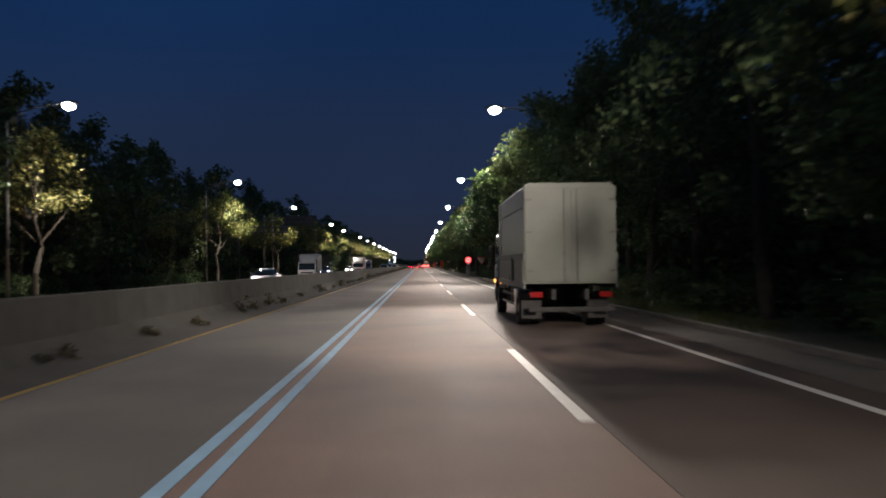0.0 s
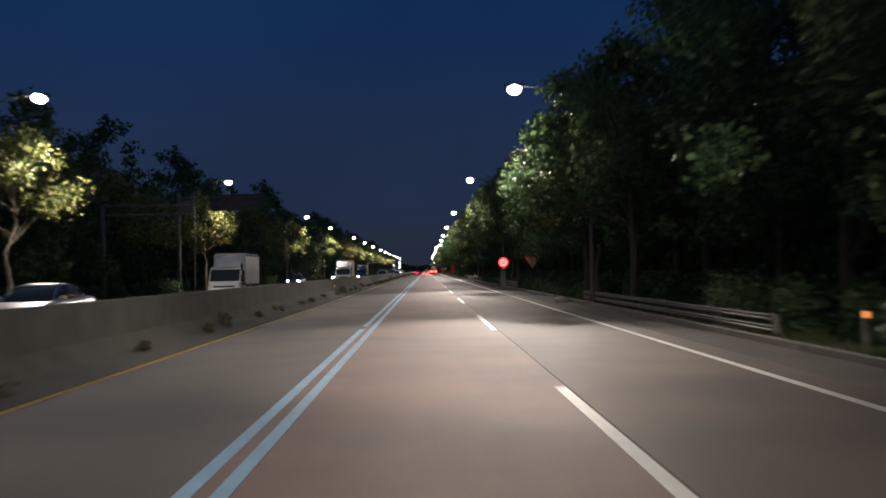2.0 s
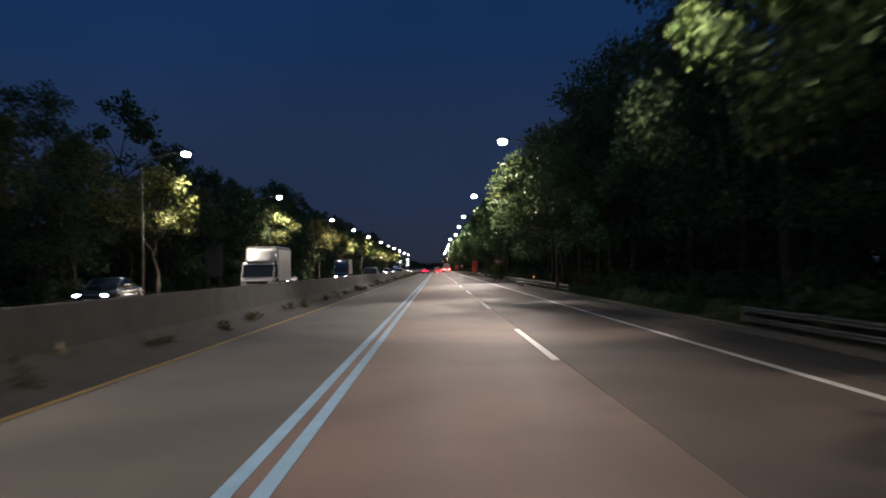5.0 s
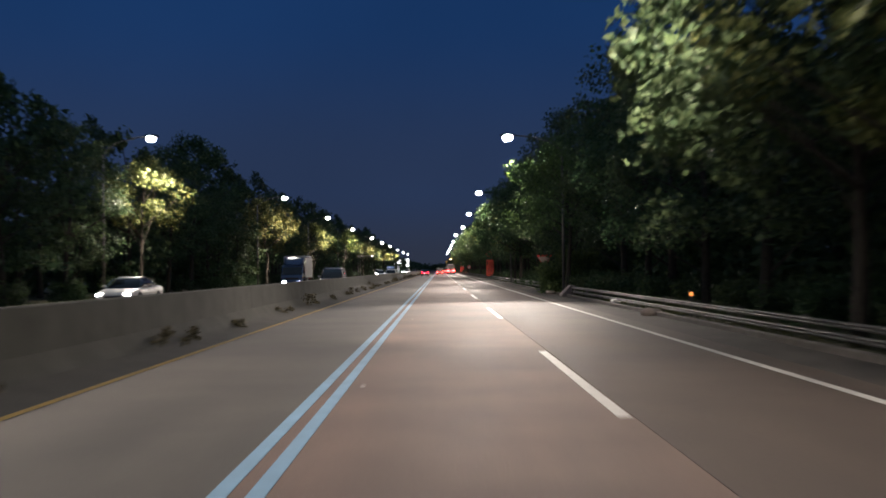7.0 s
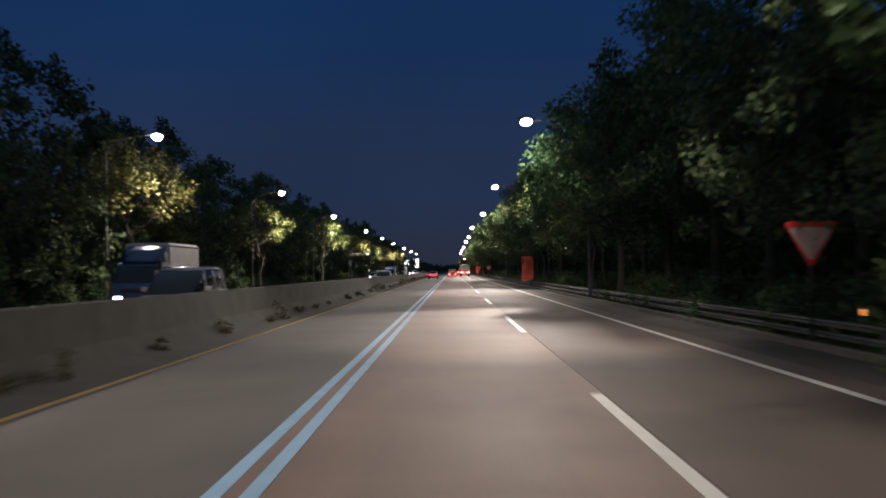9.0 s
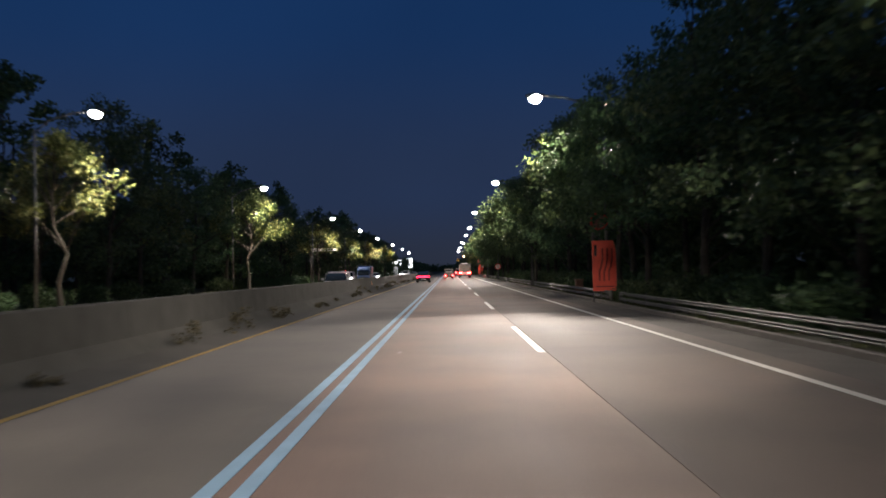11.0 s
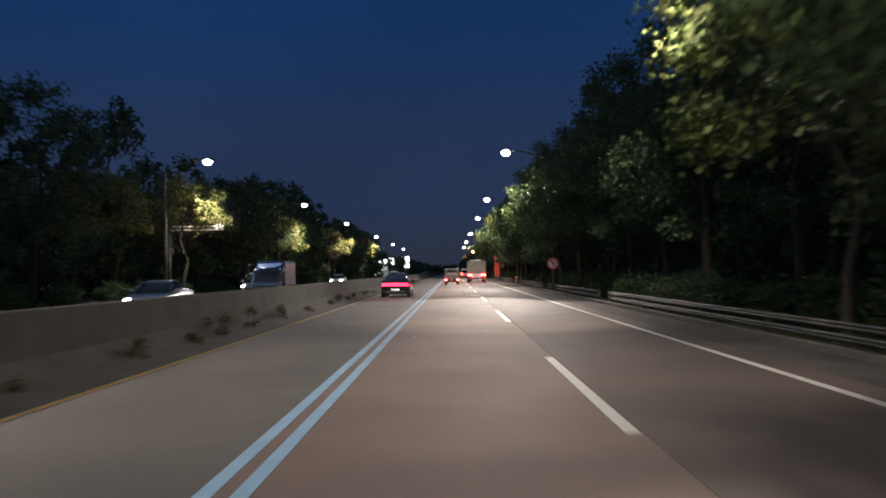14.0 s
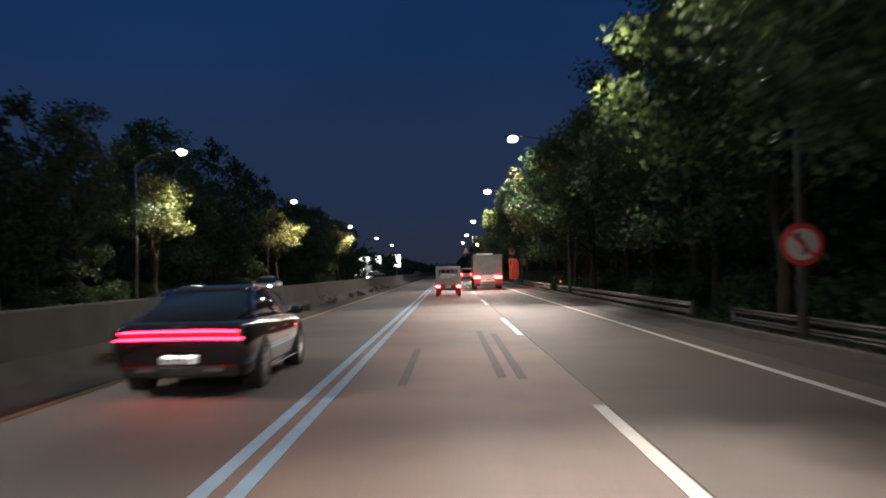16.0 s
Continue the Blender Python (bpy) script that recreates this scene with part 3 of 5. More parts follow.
for x, y, k in ((9.6, 40.5, 1.0), (9.5, 79.5, 1.0), (9.2, 88.0, 0.9), (9.4, 120.8, 1.0), (9.45, 165.0, 1.02), (9.4, 176.8, 1.0), (9.2, 247.0, 1.0), (10.2, 291.0, 0.95), (9.2, 331.4, 1.0), (9.9, 380.0, 0.92), (9.6, 416.5, 1.0)):
    plant(9, x, y, k * ro.uniform(0.98, 1.02), ro.uniform(0, 360))

# far woods along both sides and across the end of the view, one dense mass of leaf clumps each
def far_wood(label, x0, x1, y0, y1, h, n, seed):
    rng = np.random.default_rng(seed)
    cs, rs = [], []
    for _ in range(n):
        x, yy = x0 + (x1 - x0) * rng.random(), y0 + (y1 - y0) * rng.random()
        top = h * (0.75 + 0.25 * math.sin(yy * 0.21 + x) * math.sin(yy * 0.083 + 1.3))
        cs.append(np.array([x, yy, 0.3 + (top - 0.3) * rng.random() ** 1.1]))
        rs.append(1.3 + 1.2 * rng.random())
    vs, fs = leaf_cloud(rng, cs, rs, 16, 1.25)
    me = bpy.data.meshes.new("far_woods")
    me.from_pydata([tuple(v) for v in vs], [], fs)
    me.materials.append(LEAF_D)
    tagged(new("far_woods", me), label, "woods", kind="stuff")


far_wood("dark woods lining the road in the distance", 9.5, 20, 520, 1250, 10.5, 2600, 21)
far_wood("dark woods beyond the oncoming lanes in the distance", -30, -18.5, 560, 1250, 8.5, 2200, 22)
far_wood("dark wood closing the far end of the road", -40, 40, 1260, 1300, 9, 900, 23)
far_wood("dense dark wood behind the roadside trees", 19.5, 25, -20, 530, 15, 3400, 24)
far_wood("dense dark wood behind the far roadside trees", -33, -27.5, -10, 560, 8.5, 2600, 25)



def undergrowth():
    rng = np.random.default_rng(26)
    cs, rs = [], []
    for _ in range(2400):
        yy = -15 + 520 * rng.random()
        top = 3.0 + 0.8 * math.sin(yy * 0.7) * math.sin(yy * 0.23 + 1.0)
        cs.append(np.array([13.4 + 1.3 * (rng.random() - 0.5), yy, 0.2 + top * rng.random()]))
        rs.append(0.6 + 0.5 * rng.random())
    vs, fs = leaf_cloud(rng, cs, rs, 26, 0.42)
    me = bpy.data.meshes.new("undergrowth")
    me.from_pydata([(a, b, max(c, 0.06)) for a, b, c in vs], [], fs)
    me.materials.append(LEAF_D)
    tagged(new("undergrowth", me), "dense dark undergrowth between the roadside trees", "undergrowth", kind="stuff")


undergrowth()

# ---- vehicles ----
# All vehicles are built facing +y with the rear bumper at y = 0, centred on x = 0.


def wheel(parent, x, y, r, width, rim_mat, side, rim_share=0.62, spokes=0):
    """A tyre with rounded shoulders and a dished rim with nuts or spokes."""
    bm = B()
    ring = [(-width / 2, r * 0.66), (-width / 2, r * 0.93), (-width / 2 + 0.03, r * 0.985), (-width / 4, r), (width / 4, r), (width / 2 - 0.03, r * 0.985), (width / 2, r * 0.93), (width / 2, r * 0.66)]
    seg = 28
    vs = [[bm.verts.new((x + a, y + b * math.cos(2 * math.pi * i / seg), r + b * math.sin(2 * math.pi * i / seg))) for a, b in ring] for i in range(seg)]
    for i in range(seg):
        p, q = vs[i], vs[(i + 1) % seg]
        for j in range(len(ring)):
            k = (j + 1) % len(ring)
            bm.faces.new((p[j], p[k], q[k], q[j]))
    bmesh.ops.recalc_face_normals(bm, faces=bm.faces)
    w = new("wheel")
    w.parent = parent
    part("tyre", bm, TYRE, w, smooth=True)
    bm = B()
    o = x + side * width * 0.42
    rr = r * rim_share * 1.07
    if spokes:
        for i in range(spokes):
            a = 2 * math.pi * i / spokes
            rod(bm, (o, y, r), (o - side * 0.01, y + rr * math.cos(a), r + rr * math.sin(a)), 0.045, 0.03, 6)
        rod(bm, (o - side * 0.02, y, r), (o + side * 0.02, y, r), 0.09, 0.07, 12)
        ring2 = 24
        for i in range(ring2):
            a, b = 2 * math.pi * i / ring2, 2 * math.pi * (i + 1) / ring2
            rod(bm, (o, y + rr * math.cos(a), r + rr * math.sin(a)), (o, y + rr * math.cos(b), r + rr * math.sin(b)), 0.022, seg=5)
        rod(bm, (x - side * 0.05, y, r), (x + side * 0.01, y, r), rr * 0.55, seg=16)
    else:
        rod(bm, (x, y, r), (o - side * 0.05, y, r), rr, rr * 0.96, 24)
        rod(bm, (o - side * 0.05, y, r), (o + side * 0.01, y, r), rr * 0.45, rr * 0.36, 16)
        for i in range(8):
            a = 2 * math.pi * i / 8
            rod(bm, (o - side * 0.05, y + rr * 0.62 * math.cos(a), r + rr * 0.62 * math.sin(a)), (o - side * 0.015, y + rr * 0.62 * math.cos(a), r + rr * 0.62 * math.sin(a)), 0.022, seg=6)
    part("rim", bm, rim_mat, w)
    return w


def loft(bm, stations, close=True):
    """Rings of equal length joined into a skin with closed ends."""
    rings = [[bm.verts.new(p) for p in s] for s in stations]
    n = len(rings[0])
    for p, q in zip(rings, rings[1:]):
        for j in range(n):
            bm.faces.new((p[j], p[(j + 1) % n], q[(j + 1) % n], q[j]))
    if close:
        bm.faces.new(rings[0]), bm.faces.new(rings[-1])
    bmesh.ops.recalc_face_normals(bm, faces=bm.faces)
    return bm


def body_ring(y, w, z0, zm, z1):
    """Half-rounded lower body section: floor, sill, waist and shoulder."""
    h = [(w * 0.80, z0), (w * 0.95, z0 + 0.06), (w, zm), (w * 0.985, z1 - 0.10), (w * 0.93, z1 - 0.02), (w * 0.75, z1)]
    return [(x, y, z) for x, z in h] + [(-x, y, z) for x, z in reversed(h)]


def cabin_ring(y, wb, zb, wt, zt):
    h = [(wb, zb), (wb * 0.55 + wt * 0.45, zb * 0.45 + zt * 0.55), (wt, zt - 0.05), (wt * 0.86, zt)]
    return [(x, y, z) for x, z in h] + [(-x, y, z) for x, z in reversed(h)]


def number_plate(parent, y, z, w=0.52, h=0.11, face=-1):
    p = part("number_plate", box(B(), -w / 2, y - 0.012, z - h / 2, w / 2, y + 0.012, z + h / 2, 0.004), PLATE, parent, "white number plate with plain bars")
    for i in range(6):
        x = -w * 0.36 + i * w * 0.145
        part("plate_bar", box(B(), x - 0.022, y + face * 0.016 - 0.003, z - h * 0.28, x + 0.022, y + face * 0.016 + 0.003, z + h * 0.28), PLATE_BAR, p)
    return p


def sedan(name, label, paint, length=5.25, width=1.92, height=1.47, base=3.18, lights="rear", head=HEAD_ON, group=""):
    """A four-door saloon: skinned body, glasshouse with chrome surround, mirrors, lamps and wheels."""
    g = thing(name, label, "car", group)
    w, s = width / 2, length / 5.25
    prof = [  # y, half width, floor, waist, shoulder
        (0.00, 0.885, 0.40, 0.64, 0.95), (0.05, 0.915, 0.30, 0.64, 0.99), (0.30, 0.95, 0.22, 0.62, 1.02), (0.9, 0.96, 0.20, 0.62, 1.02), (1.9, 0.965, 0.20, 0.60, 0.97),
        (3.2, 0.965, 0.20, 0.60, 0.95), (4.1, 0.96, 0.20, 0.60, 0.92), (4.75, 0.93, 0.20, 0.58, 0.84), (5.05, 0.86, 0.24, 0.56, 0.76), (5.25, 0.72, 0.32, 0.52, 0.66)]
    bm = loft(B(), [body_ring(y * s, a * w / 0.965, b, c, d * height / 1.47) for y, a, b, c, d in prof])
    body = part("body", bm, paint, g, smooth=True)
    m = body.modifiers.new("round", "BEVEL")
    m.width, m.segments, m.limit_method, m.angle_limit = 0.03, 2, "ANGLE", radians(35)
    hz = height
    cab = [(0.20, 0.74, 0.99, 0.66, 1.03), (0.85, 0.79, 0.98, 0.63, hz - 0.24), (1.45, 0.83, 0.97, 0.62, hz - 0.06), (2.2, 0.86, 0.96, 0.63, hz), (2.75, 0.86, 0.95, 0.63, hz - 0.03), (3.2, 0.85, 0.94, 0.61, hz - 0.14), (3.85, 0.80, 0.93, 0.64, 0.96)]
    part("glasshouse", loft(B(), [cabin_ring(y * s, a * w / 0.965, b * hz / 1.47, c * w / 0.965, max(d, b * hz / 1.47 + 0.02)) for y, a, b, c, d in cab]), GLASS, g, "dark tinted windows", smooth=True)
    roof = [(1.45, 0.60, hz - 0.06), (1.9, 0.62, hz - 0.005), (2.3, 0.63, hz + 0.012), (2.75, 0.62, hz - 0.015), (3.0, 0.60, hz - 0.07)]
    bm = B()
    loft(bm, [[(a * w / 0.965, y * s, z - 0.03), (a * 0.8 * w / 0.965, y * s, z + 0.012), (-a * 0.8 * w / 0.965, y * s, z + 0.012), (-a * w / 0.965, y * s, z - 0.03)] for y, a, z in roof])
    part("roof", bm, paint, g, smooth=True)
    for sd in (-1, 1):
        k = sd * w / 0.965
        sill = [(0.845 * k, 1.0 * s, 1.0 * hz / 1.47), (0.88 * k, 1.7 * s, 0.985 * hz / 1.47), (0.885 * k, 2.6 * s, 0.965 * hz / 1.47), (0.86 * k, 3.75 * s, 0.955 * hz / 1.47)]
        top = [(0.845 * k, 1.0 * s, 1.0 * hz / 1.47), (0.76 * k, 1.16 * s, hz - 0.19), (0.69 * k, 1.6 * s, hz - 0.075), (0.675 * k, 2.25 * s, hz - 0.04), (0.69 * k, 2.85 * s, hz - 0.085), (0.745 * k, 3.25 * s, hz - 0.2), (0.86 * k, 3.75 * s, 0.955 * hz / 1.47)]
        bm = B()
        for line in (sill, top):
            for a, b in zip(line, line[1:]):
                rod(bm, a, b, 0.016, seg=6)
        part("window_trim", bm, CHROME, g, "bright chrome window surround")
        bm = B()
        rod(bm, (0.845 * k, 2.35 * s, 0.97 * hz / 1.47), (0.685 * k, 2.32 * s, hz - 0.05), 0.03, seg=6)
        part("door_pillar", bm, DARK_PAINT, g)
        bm = B()
        bmesh.ops.create_uvsphere(bm, u_segments=12, v_segments=8, radius=1)
        bmesh.ops.scale(bm, vec=(0.12, 0.07, 0.075), verts=bm.verts)
        bmesh.ops.translate(bm, vec=(1.03 * k, 3.42 * s, 1.02 * hz / 1.47), verts=bm.verts)
        mir = part("wing_mirror", bm, paint, g, smooth=True)
        bm = B()
        rod(bm, (0.86 * k, 3.45 * s, 0.97 * hz / 1.47), (1.0 * k, 3.42 * s, 1.0 * hz / 1.47), 0.02, seg=6)
        part("mirror_arm", bm, paint, mir)
        for yy in (1.55, 2.62):
            part("door_handle", box(B(), *sorted((0.955 * k, 0.985 * k))[:1], yy * s, 0.80, sorted((0.955 * k, 0.985 * k))[1], (yy + 0.2) * s, 0.825, 0.006), CHROME, g)
        part("sill_trim", box(B(), min(0.93 * k, 0.97 * k), 1.45 * s, 0.24, max(0.93 * k, 0.97 * k), 3.75 * s, 0.27, 0.008), CHROME, g)
        for yy in (1.04 * s, 1.04 * s + base):
            rod_bm = B()
            rod(rod_bm, (0.70 * k, yy, 0.36), (0.968 * k, yy, 0.36), 0.40, seg=24)
            part("wheel_arch", rod_bm, CHASSIS, g)
            wheel(g, sd * (w - 0.115), yy, 0.355, 0.245, RIM_ALLOY, sd, 0.70, spokes=10)
    red = TAIL_ON if lights == "rear" else TAIL_OFF
    if lights == "rear":
        for z0, half in ((0.885, 0.80), (0.785, 0.865)):
            n = 16
            pts = [Vector((-half + 2 * half * i / n, -0.026 + 0.012 * abs(-1 + 2 * i / n) ** 6, z0 - 0.012 * (abs(-1 + 2 * i / n) ** 3))) for i in range(n + 1)]
            bm = loft(B(), [[(p.x, p.y + 0.018 * math.cos(a), p.z + 0.018 * math.sin(a)) for a in (0.0, 1.047, 2.094, 3.142, 4.189, 5.236)] for p in pts])
            part("tail_light_bar", bm, red, g, "long thin glowing red tail light")
        part("tail_lens", prism(B(), [(-0.014, 0.80), (0.03, 0.80), (0.03, 0.87), (-0.008, 0.87)], "x", -0.80, 0.80), TAIL_LENS, g, "dim red lens between the light bars")
        number_plate(g, -0.022, 0.50)
        for sx in (-0.14, 0.14):
            part("plate_lamp", box(B(), sx - 0.03, -0.075, 0.588, sx + 0.03, -0.045, 0.594), PLATE_LAMP, g)
        part("plate_lip", prism(B(), [(-0.095, 0.568), (-0.085, 0.568), (-0.085, 0.598), (0.0, 0.598), (0.0, 0.62), (-0.095, 0.61)], "x", -0.30, 0.30), paint, g)
        part("bumper", box(B(), -0.80, -0.03, 0.26, 0.80, 0.12, 0.42, 0.03), CHASSIS, g, "black lower bumper")
        for sd in (-1, 1):
            part("reflector", box(B(), sd * 0.66 - 0.10, -0.035, 0.40, sd * 0.66 + 0.10, -0.01, 0.425), TAIL_OFF, g)
            part("exhaust_trim", box(B(), sd * 0.46 - 0.14, -0.045, 0.33, sd * 0.46 + 0.14, 0.0, 0.39, 0.01), CHROME, g)
        part("boot_emblem", box(B(), -0.09, 0.005, 0.935, 0.09, 0.02, 0.955, 0.004), CHROME, g)
    else:
        for sd in (-1, 1):
            bm = B()
            bmesh.ops.create_uvsphere(bm, u_segments=12, v_segments=8, radius=1)
            bmesh.ops.scale(bm, vec=(0.17, 0.10, 0.075), verts=bm.verts)
            bmesh.ops.translate(bm, vec=(sd * 0.64 * w / 0.96, length - 0.09, 0.66 * height / 1.47), verts=bm.verts)
            part("headlight", bm, head, g, "lit headlight", smooth=True)
        part("grille", box(B(), -0.42, length - 0.06, 0.38, 0.42, length + 0.012, 0.60, 0.02), CHASSIS, g)
        number_plate(g, length + 0.02, 0.44, face=1)
    return g


def van(name, label, paint, length=4.9, width=1.9, height=1.85, head=HEAD_ON, group=""):
    """A tall people carrier seen over the barrier, facing the other way."""
    g = thing(name, label, "van", group)
    w = width / 2
    prof = [(0, 0.9, 0.35, 0.7, 1.05), (0.06, 0.97, 0.25, 0.7, 1.12), (1.2, 1, 0.22, 0.7, 1.10), (3.4, 1, 0.22, 0.7, 1.06), (4.3, 0.97, 0.22, 0.66, 0.98), (4.75, 0.90, 0.25, 0.62, 0.82), (4.9, 0.78, 0.32, 0.58, 0.72)]
    k = length / 4.9
    part("body", loft(B(), [body_ring(y * k, a * w, b, c, d) for y, a, b, c, d in prof]), paint, g, smooth=True)
    cab = [(0.05, 0.90, 1.08, 0.80, height - 0.25), (0.35, 0.92, 1.08, 0.80, height - 0.03), (1.6, 0.93, 1.08, 0.81, height), (2.8, 0.93, 1.06, 0.80, height - 0.04), (3.3, 0.92, 1.05, 0.78, height - 0.22), (4.2, 0.88, 1.0, 0.72, 1.06)]
    part("glasshouse", loft(B(), [cabin_ring(y * k, a * w, b, c * w, d) for y, a, b, c, d in cab]), GLASS, g, "dark windows", smooth=True)
    bm = B()
    loft(bm, [[(0.80 * w, y * k, z - 0.05), (0.66 * w, y * k, z + 0.02), (-0.66 * w, y * k, z + 0.02), (-0.80 * w, y * k, z - 0.05)] for y, z in ((0.15, height - 0.08), (0.5, height), (1.6, height + 0.01), (2.9, height - 0.05))])
    part("roof", bm, paint, g, smooth=True)
    for sd in (-1, 1):
        part("roof_rail", box(B(), sd * 0.70 * w - 0.02, 0.4, height + 0.01, sd * 0.70 * w + 0.02, 2.6 * k, height + 0.05, 0.01), CHROME, g)
        for yy in (0.55, 1.75, 2.95):
            bm = B()
            rod(bm, (sd * 0.945 * w, yy * k, 1.08), (sd * 0.82 * w, yy * k, height - 0.06), 0.035, seg=6)
            part("window_pillar", bm, paint, g)
        for yy in (0.95 * k, 3.85 * k):
            wheel(g, sd * (w - 0.11), yy, 0.34, 0.23, RIM_ALLOY, sd, 0.66, spokes=8)
        bm = B()
        bmesh.ops.create_uvsphere(bm, u_segments=12, v_segments=8, radius=1)
        bmesh.ops.scale(bm, vec=(0.16, 0.10, 0.08), verts=bm.verts)
        bmesh.ops.translate(bm, vec=(sd * 0.68 * w, length - 0.10, 0.72), verts=bm.verts)
        part("headlight", bm, head, g, "lit headlight", smooth=True)
        part("wing_mirror", box(B(), sd * (w + 0.09) - 0.1, 3.3 * k, 1.08, sd * (w + 0.09) + 0.1, 3.42 * k, 1.24, 0.03), paint, g)
    part("grille", box(B(), -0.5, length - 0.1, 0.42, 0.5, length + 0.01, 0.62, 0.02), CHASSIS, g)
    number_plate(g, length + 0.02, 0.46, face=1)
    return g


def box_truck(name, label, length=9.4, width=2.35, cab_len=2.05, cab_h=2.66, box_h=3.66, floor=1.12, panel=GREY_PANEL, cab_paint=WHITE_PAINT, wheel_r=0.44, head=None, stripe=True, rails=True, group=""):
    """A cargo truck: tilt cab with roof deflector, tall box body of panels, frame, side guards, wheels and lamps."""
    g = thing(name, label, "truck", group)
    w, f = width / 2, length
    c0 = f - cab_len
    hb = 1.62 if cab_h > 2.4 else cab_h * 0.56
    # cab side outline, drawn out over its width
    side = [(c0, 0.85), (c0, cab_h - 0.12), (c0 + 0.15, cab_h), (f - 0.95, cab_h), (f - 0.62, cab_h - 0.10), (f - 0.14, hb), (f - 0.02, hb - 0.17), (f, 0.72), (f - 0.1, 0.52), (f - 0.38, 0.52), (f - 0.42, 0.80), (f - 0.62, 1.12), (f - 1.02, 1.22), (f - 1.45, 1.22), (f - 1.78, 1.05), (f - 1.9, 0.85)]
    bm = prism(B(), side, "x", -w + 0.03, w - 0.03)
    cab = part("cab", bm, cab_paint, g)
    m = cab.modifiers.new("round", "BEVEL")
    m.width, m.segments, m.limit_method, m.angle_limit = 0.05, 3, "ANGLE", radians(40)
    part("windscreen", prism(B(), [(f - 0.575, cab_h - 0.19), (f - 0.555, cab_h - 0.17), (f - 0.135, hb + 0.06), (f - 0.16, hb + 0.04)], "x", -w + 0.12, w - 0.12), GLASS, cab)
    for sd in (-1, 1):
        xa, xb = sorted((sd * (w - 0.035), sd * (w - 0.018)))
        part("door_window", prism(B(), [(f - 1.42, cab_h - 0.22), (f - 0.78, cab_h - 0.24), (f - 0.36, hb + 0.10), (f - 0.40, hb - 0.02), (f - 1.42, hb + 0.04)], "x", xa, xb), GLASS, cab)
        part("rear_window", prism(B(), [(f - 1.98, cab_h - 0.26), (f - 1.66, cab_h - 0.24), (f - 1.66, hb + 0.10), (f - 1.98, hb + 0.16)], "x", xa, xb), GLASS, cab) if cab_len > 2 else None
        part("door_handle", box(B(), min(xa, xb) - 0.01, f - 1.40, 1.42, max(xa, xb) + 0.02, f - 1.18, 1.50, 0.01), CHASSIS, cab)
        part("door_seam", box(B(), xa - 0.004, f - 1.52, 1.22, xb - 0.012 if sd > 0 else xb - 0.012, f - 1.50, cab_h - 0.14), CHASSIS, cab)
        if stripe:
            part("stripe", prism(B(), [(f - 1.55, 1.95), (f - 1.32, 1.82), (f - 0.95, 1.30), (f - 0.42, 1.02), (f - 0.55, 1.22), (f - 0.95, 1.55), (f - 1.30, 1.98)], "x", xa - 0.003, xb - 0.005), BLUE_STRIPE, cab, "blue painted swoosh")
        for zz, hh in ((1.85, 0.42), (1.40, 0.18)):
            mm = part("wing_mirror", box(B(), sd * (w + 0.11) - 0.07, f - 0.02, zz, sd * (w + 0.11) + 0.07, f + 0.08, zz + hh, 0.025), CHASSIS, g)
        bm = B()
        rod(bm, (sd * (w - 0.05), f - 0.30, 2.35), (sd * (w + 0.11), f + 0.03, 2.30), 0.015, seg=6)
        rod(bm, (sd * (w + 0.11), f + 0.03, 2.30), (sd * (w + 0.11), f + 0.03, 1.45), 0.015, seg=6)
        part("mirror_arm", bm, CHASSIS, g)
        part("corner_lamp", box(B(), sd * (w - 0.06) - 0.06, f - 0.20, 0.98, sd * (w - 0.06) + 0.06, f - 0.02, 1.10, 0.02), AMBER_ON if head is None else SANDBOX, g, "orange turn lamp")
        part("step", box(B(), sd * (w - 0.15) - 0.12, f - 0.35, 0.36, sd * (w - 0.15) + 0.12, f - 0.05, 0.42, 0.01), CHASSIS, g)
        part("mudguard", prism(B(), [(f - 2.02, 0.62), (f - 1.92, 0.98), (f - 1.55, 1.20), (f - 0.98, 1.20), (f - 0.58, 1.05), (f - 0.46, 0.75), (f - 0.55, 0.72), (f - 0.66, 0.98), (f - 1.0, 1.10), (f - 1.5, 1.10), (f - 1.82, 0.92), (f - 1.92, 0.62)], "x", *sorted((sd * (w - 0.42), sd * (w - 0.01)))), CHASSIS, g)
    bumper = part("bumper", box(B(), -w + 0.02, f - 0.42, 0.38, w - 0.02, f + 0.06, 0.80, 0.05), CHASSIS if head is None else cab_paint, g)
    part("grille", box(B(), -0.65, f - 0.05, 0.84, 0.65, f + 0.012, min(1.30, hb - 0.22), 0.02), CHASSIS, g)
    for sd in (-1, 1):
        part("headlight", box(B(), sd * (w - 0.34) - 0.17, f + 0.02, 0.52, sd * (w - 0.34) + 0.17, f + 0.075, 0.68, 0.02), head or HEAD_ON, g, "lit headlight", smooth=False)
    # roof deflector
    bm = B()
    dh = min(box_h - cab_h - 0.15, 0.95)
    loft(bm, [[(w - 0.05, c0 + 0.10, cab_h - 0.01), (w - 0.14, c0 + 0.08, cab_h + dh), (-w + 0.14, c0 + 0.08, cab_h + dh), (-w + 0.05, c0 + 0.10, cab_h - 0.01)],
              [(w - 0.08, c0 + 0.55, cab_h - 0.01), (w - 0.20, c0 + 0.45, cab_h + dh * 0.72), (-w + 0.20, c0 + 0.45, cab_h + dh * 0.72), (-w + 0.08, c0 + 0.55, cab_h - 0.01)],
              [(w - 0.32, c0 + 1.15, cab_h - 0.01), (w - 0.50, c0 + 1.0, cab_h + dh * 0.16), (-w + 0.50, c0 + 1.0, cab_h + dh * 0.16), (-w + 0.32, c0 + 1.15, cab_h - 0.01)]])
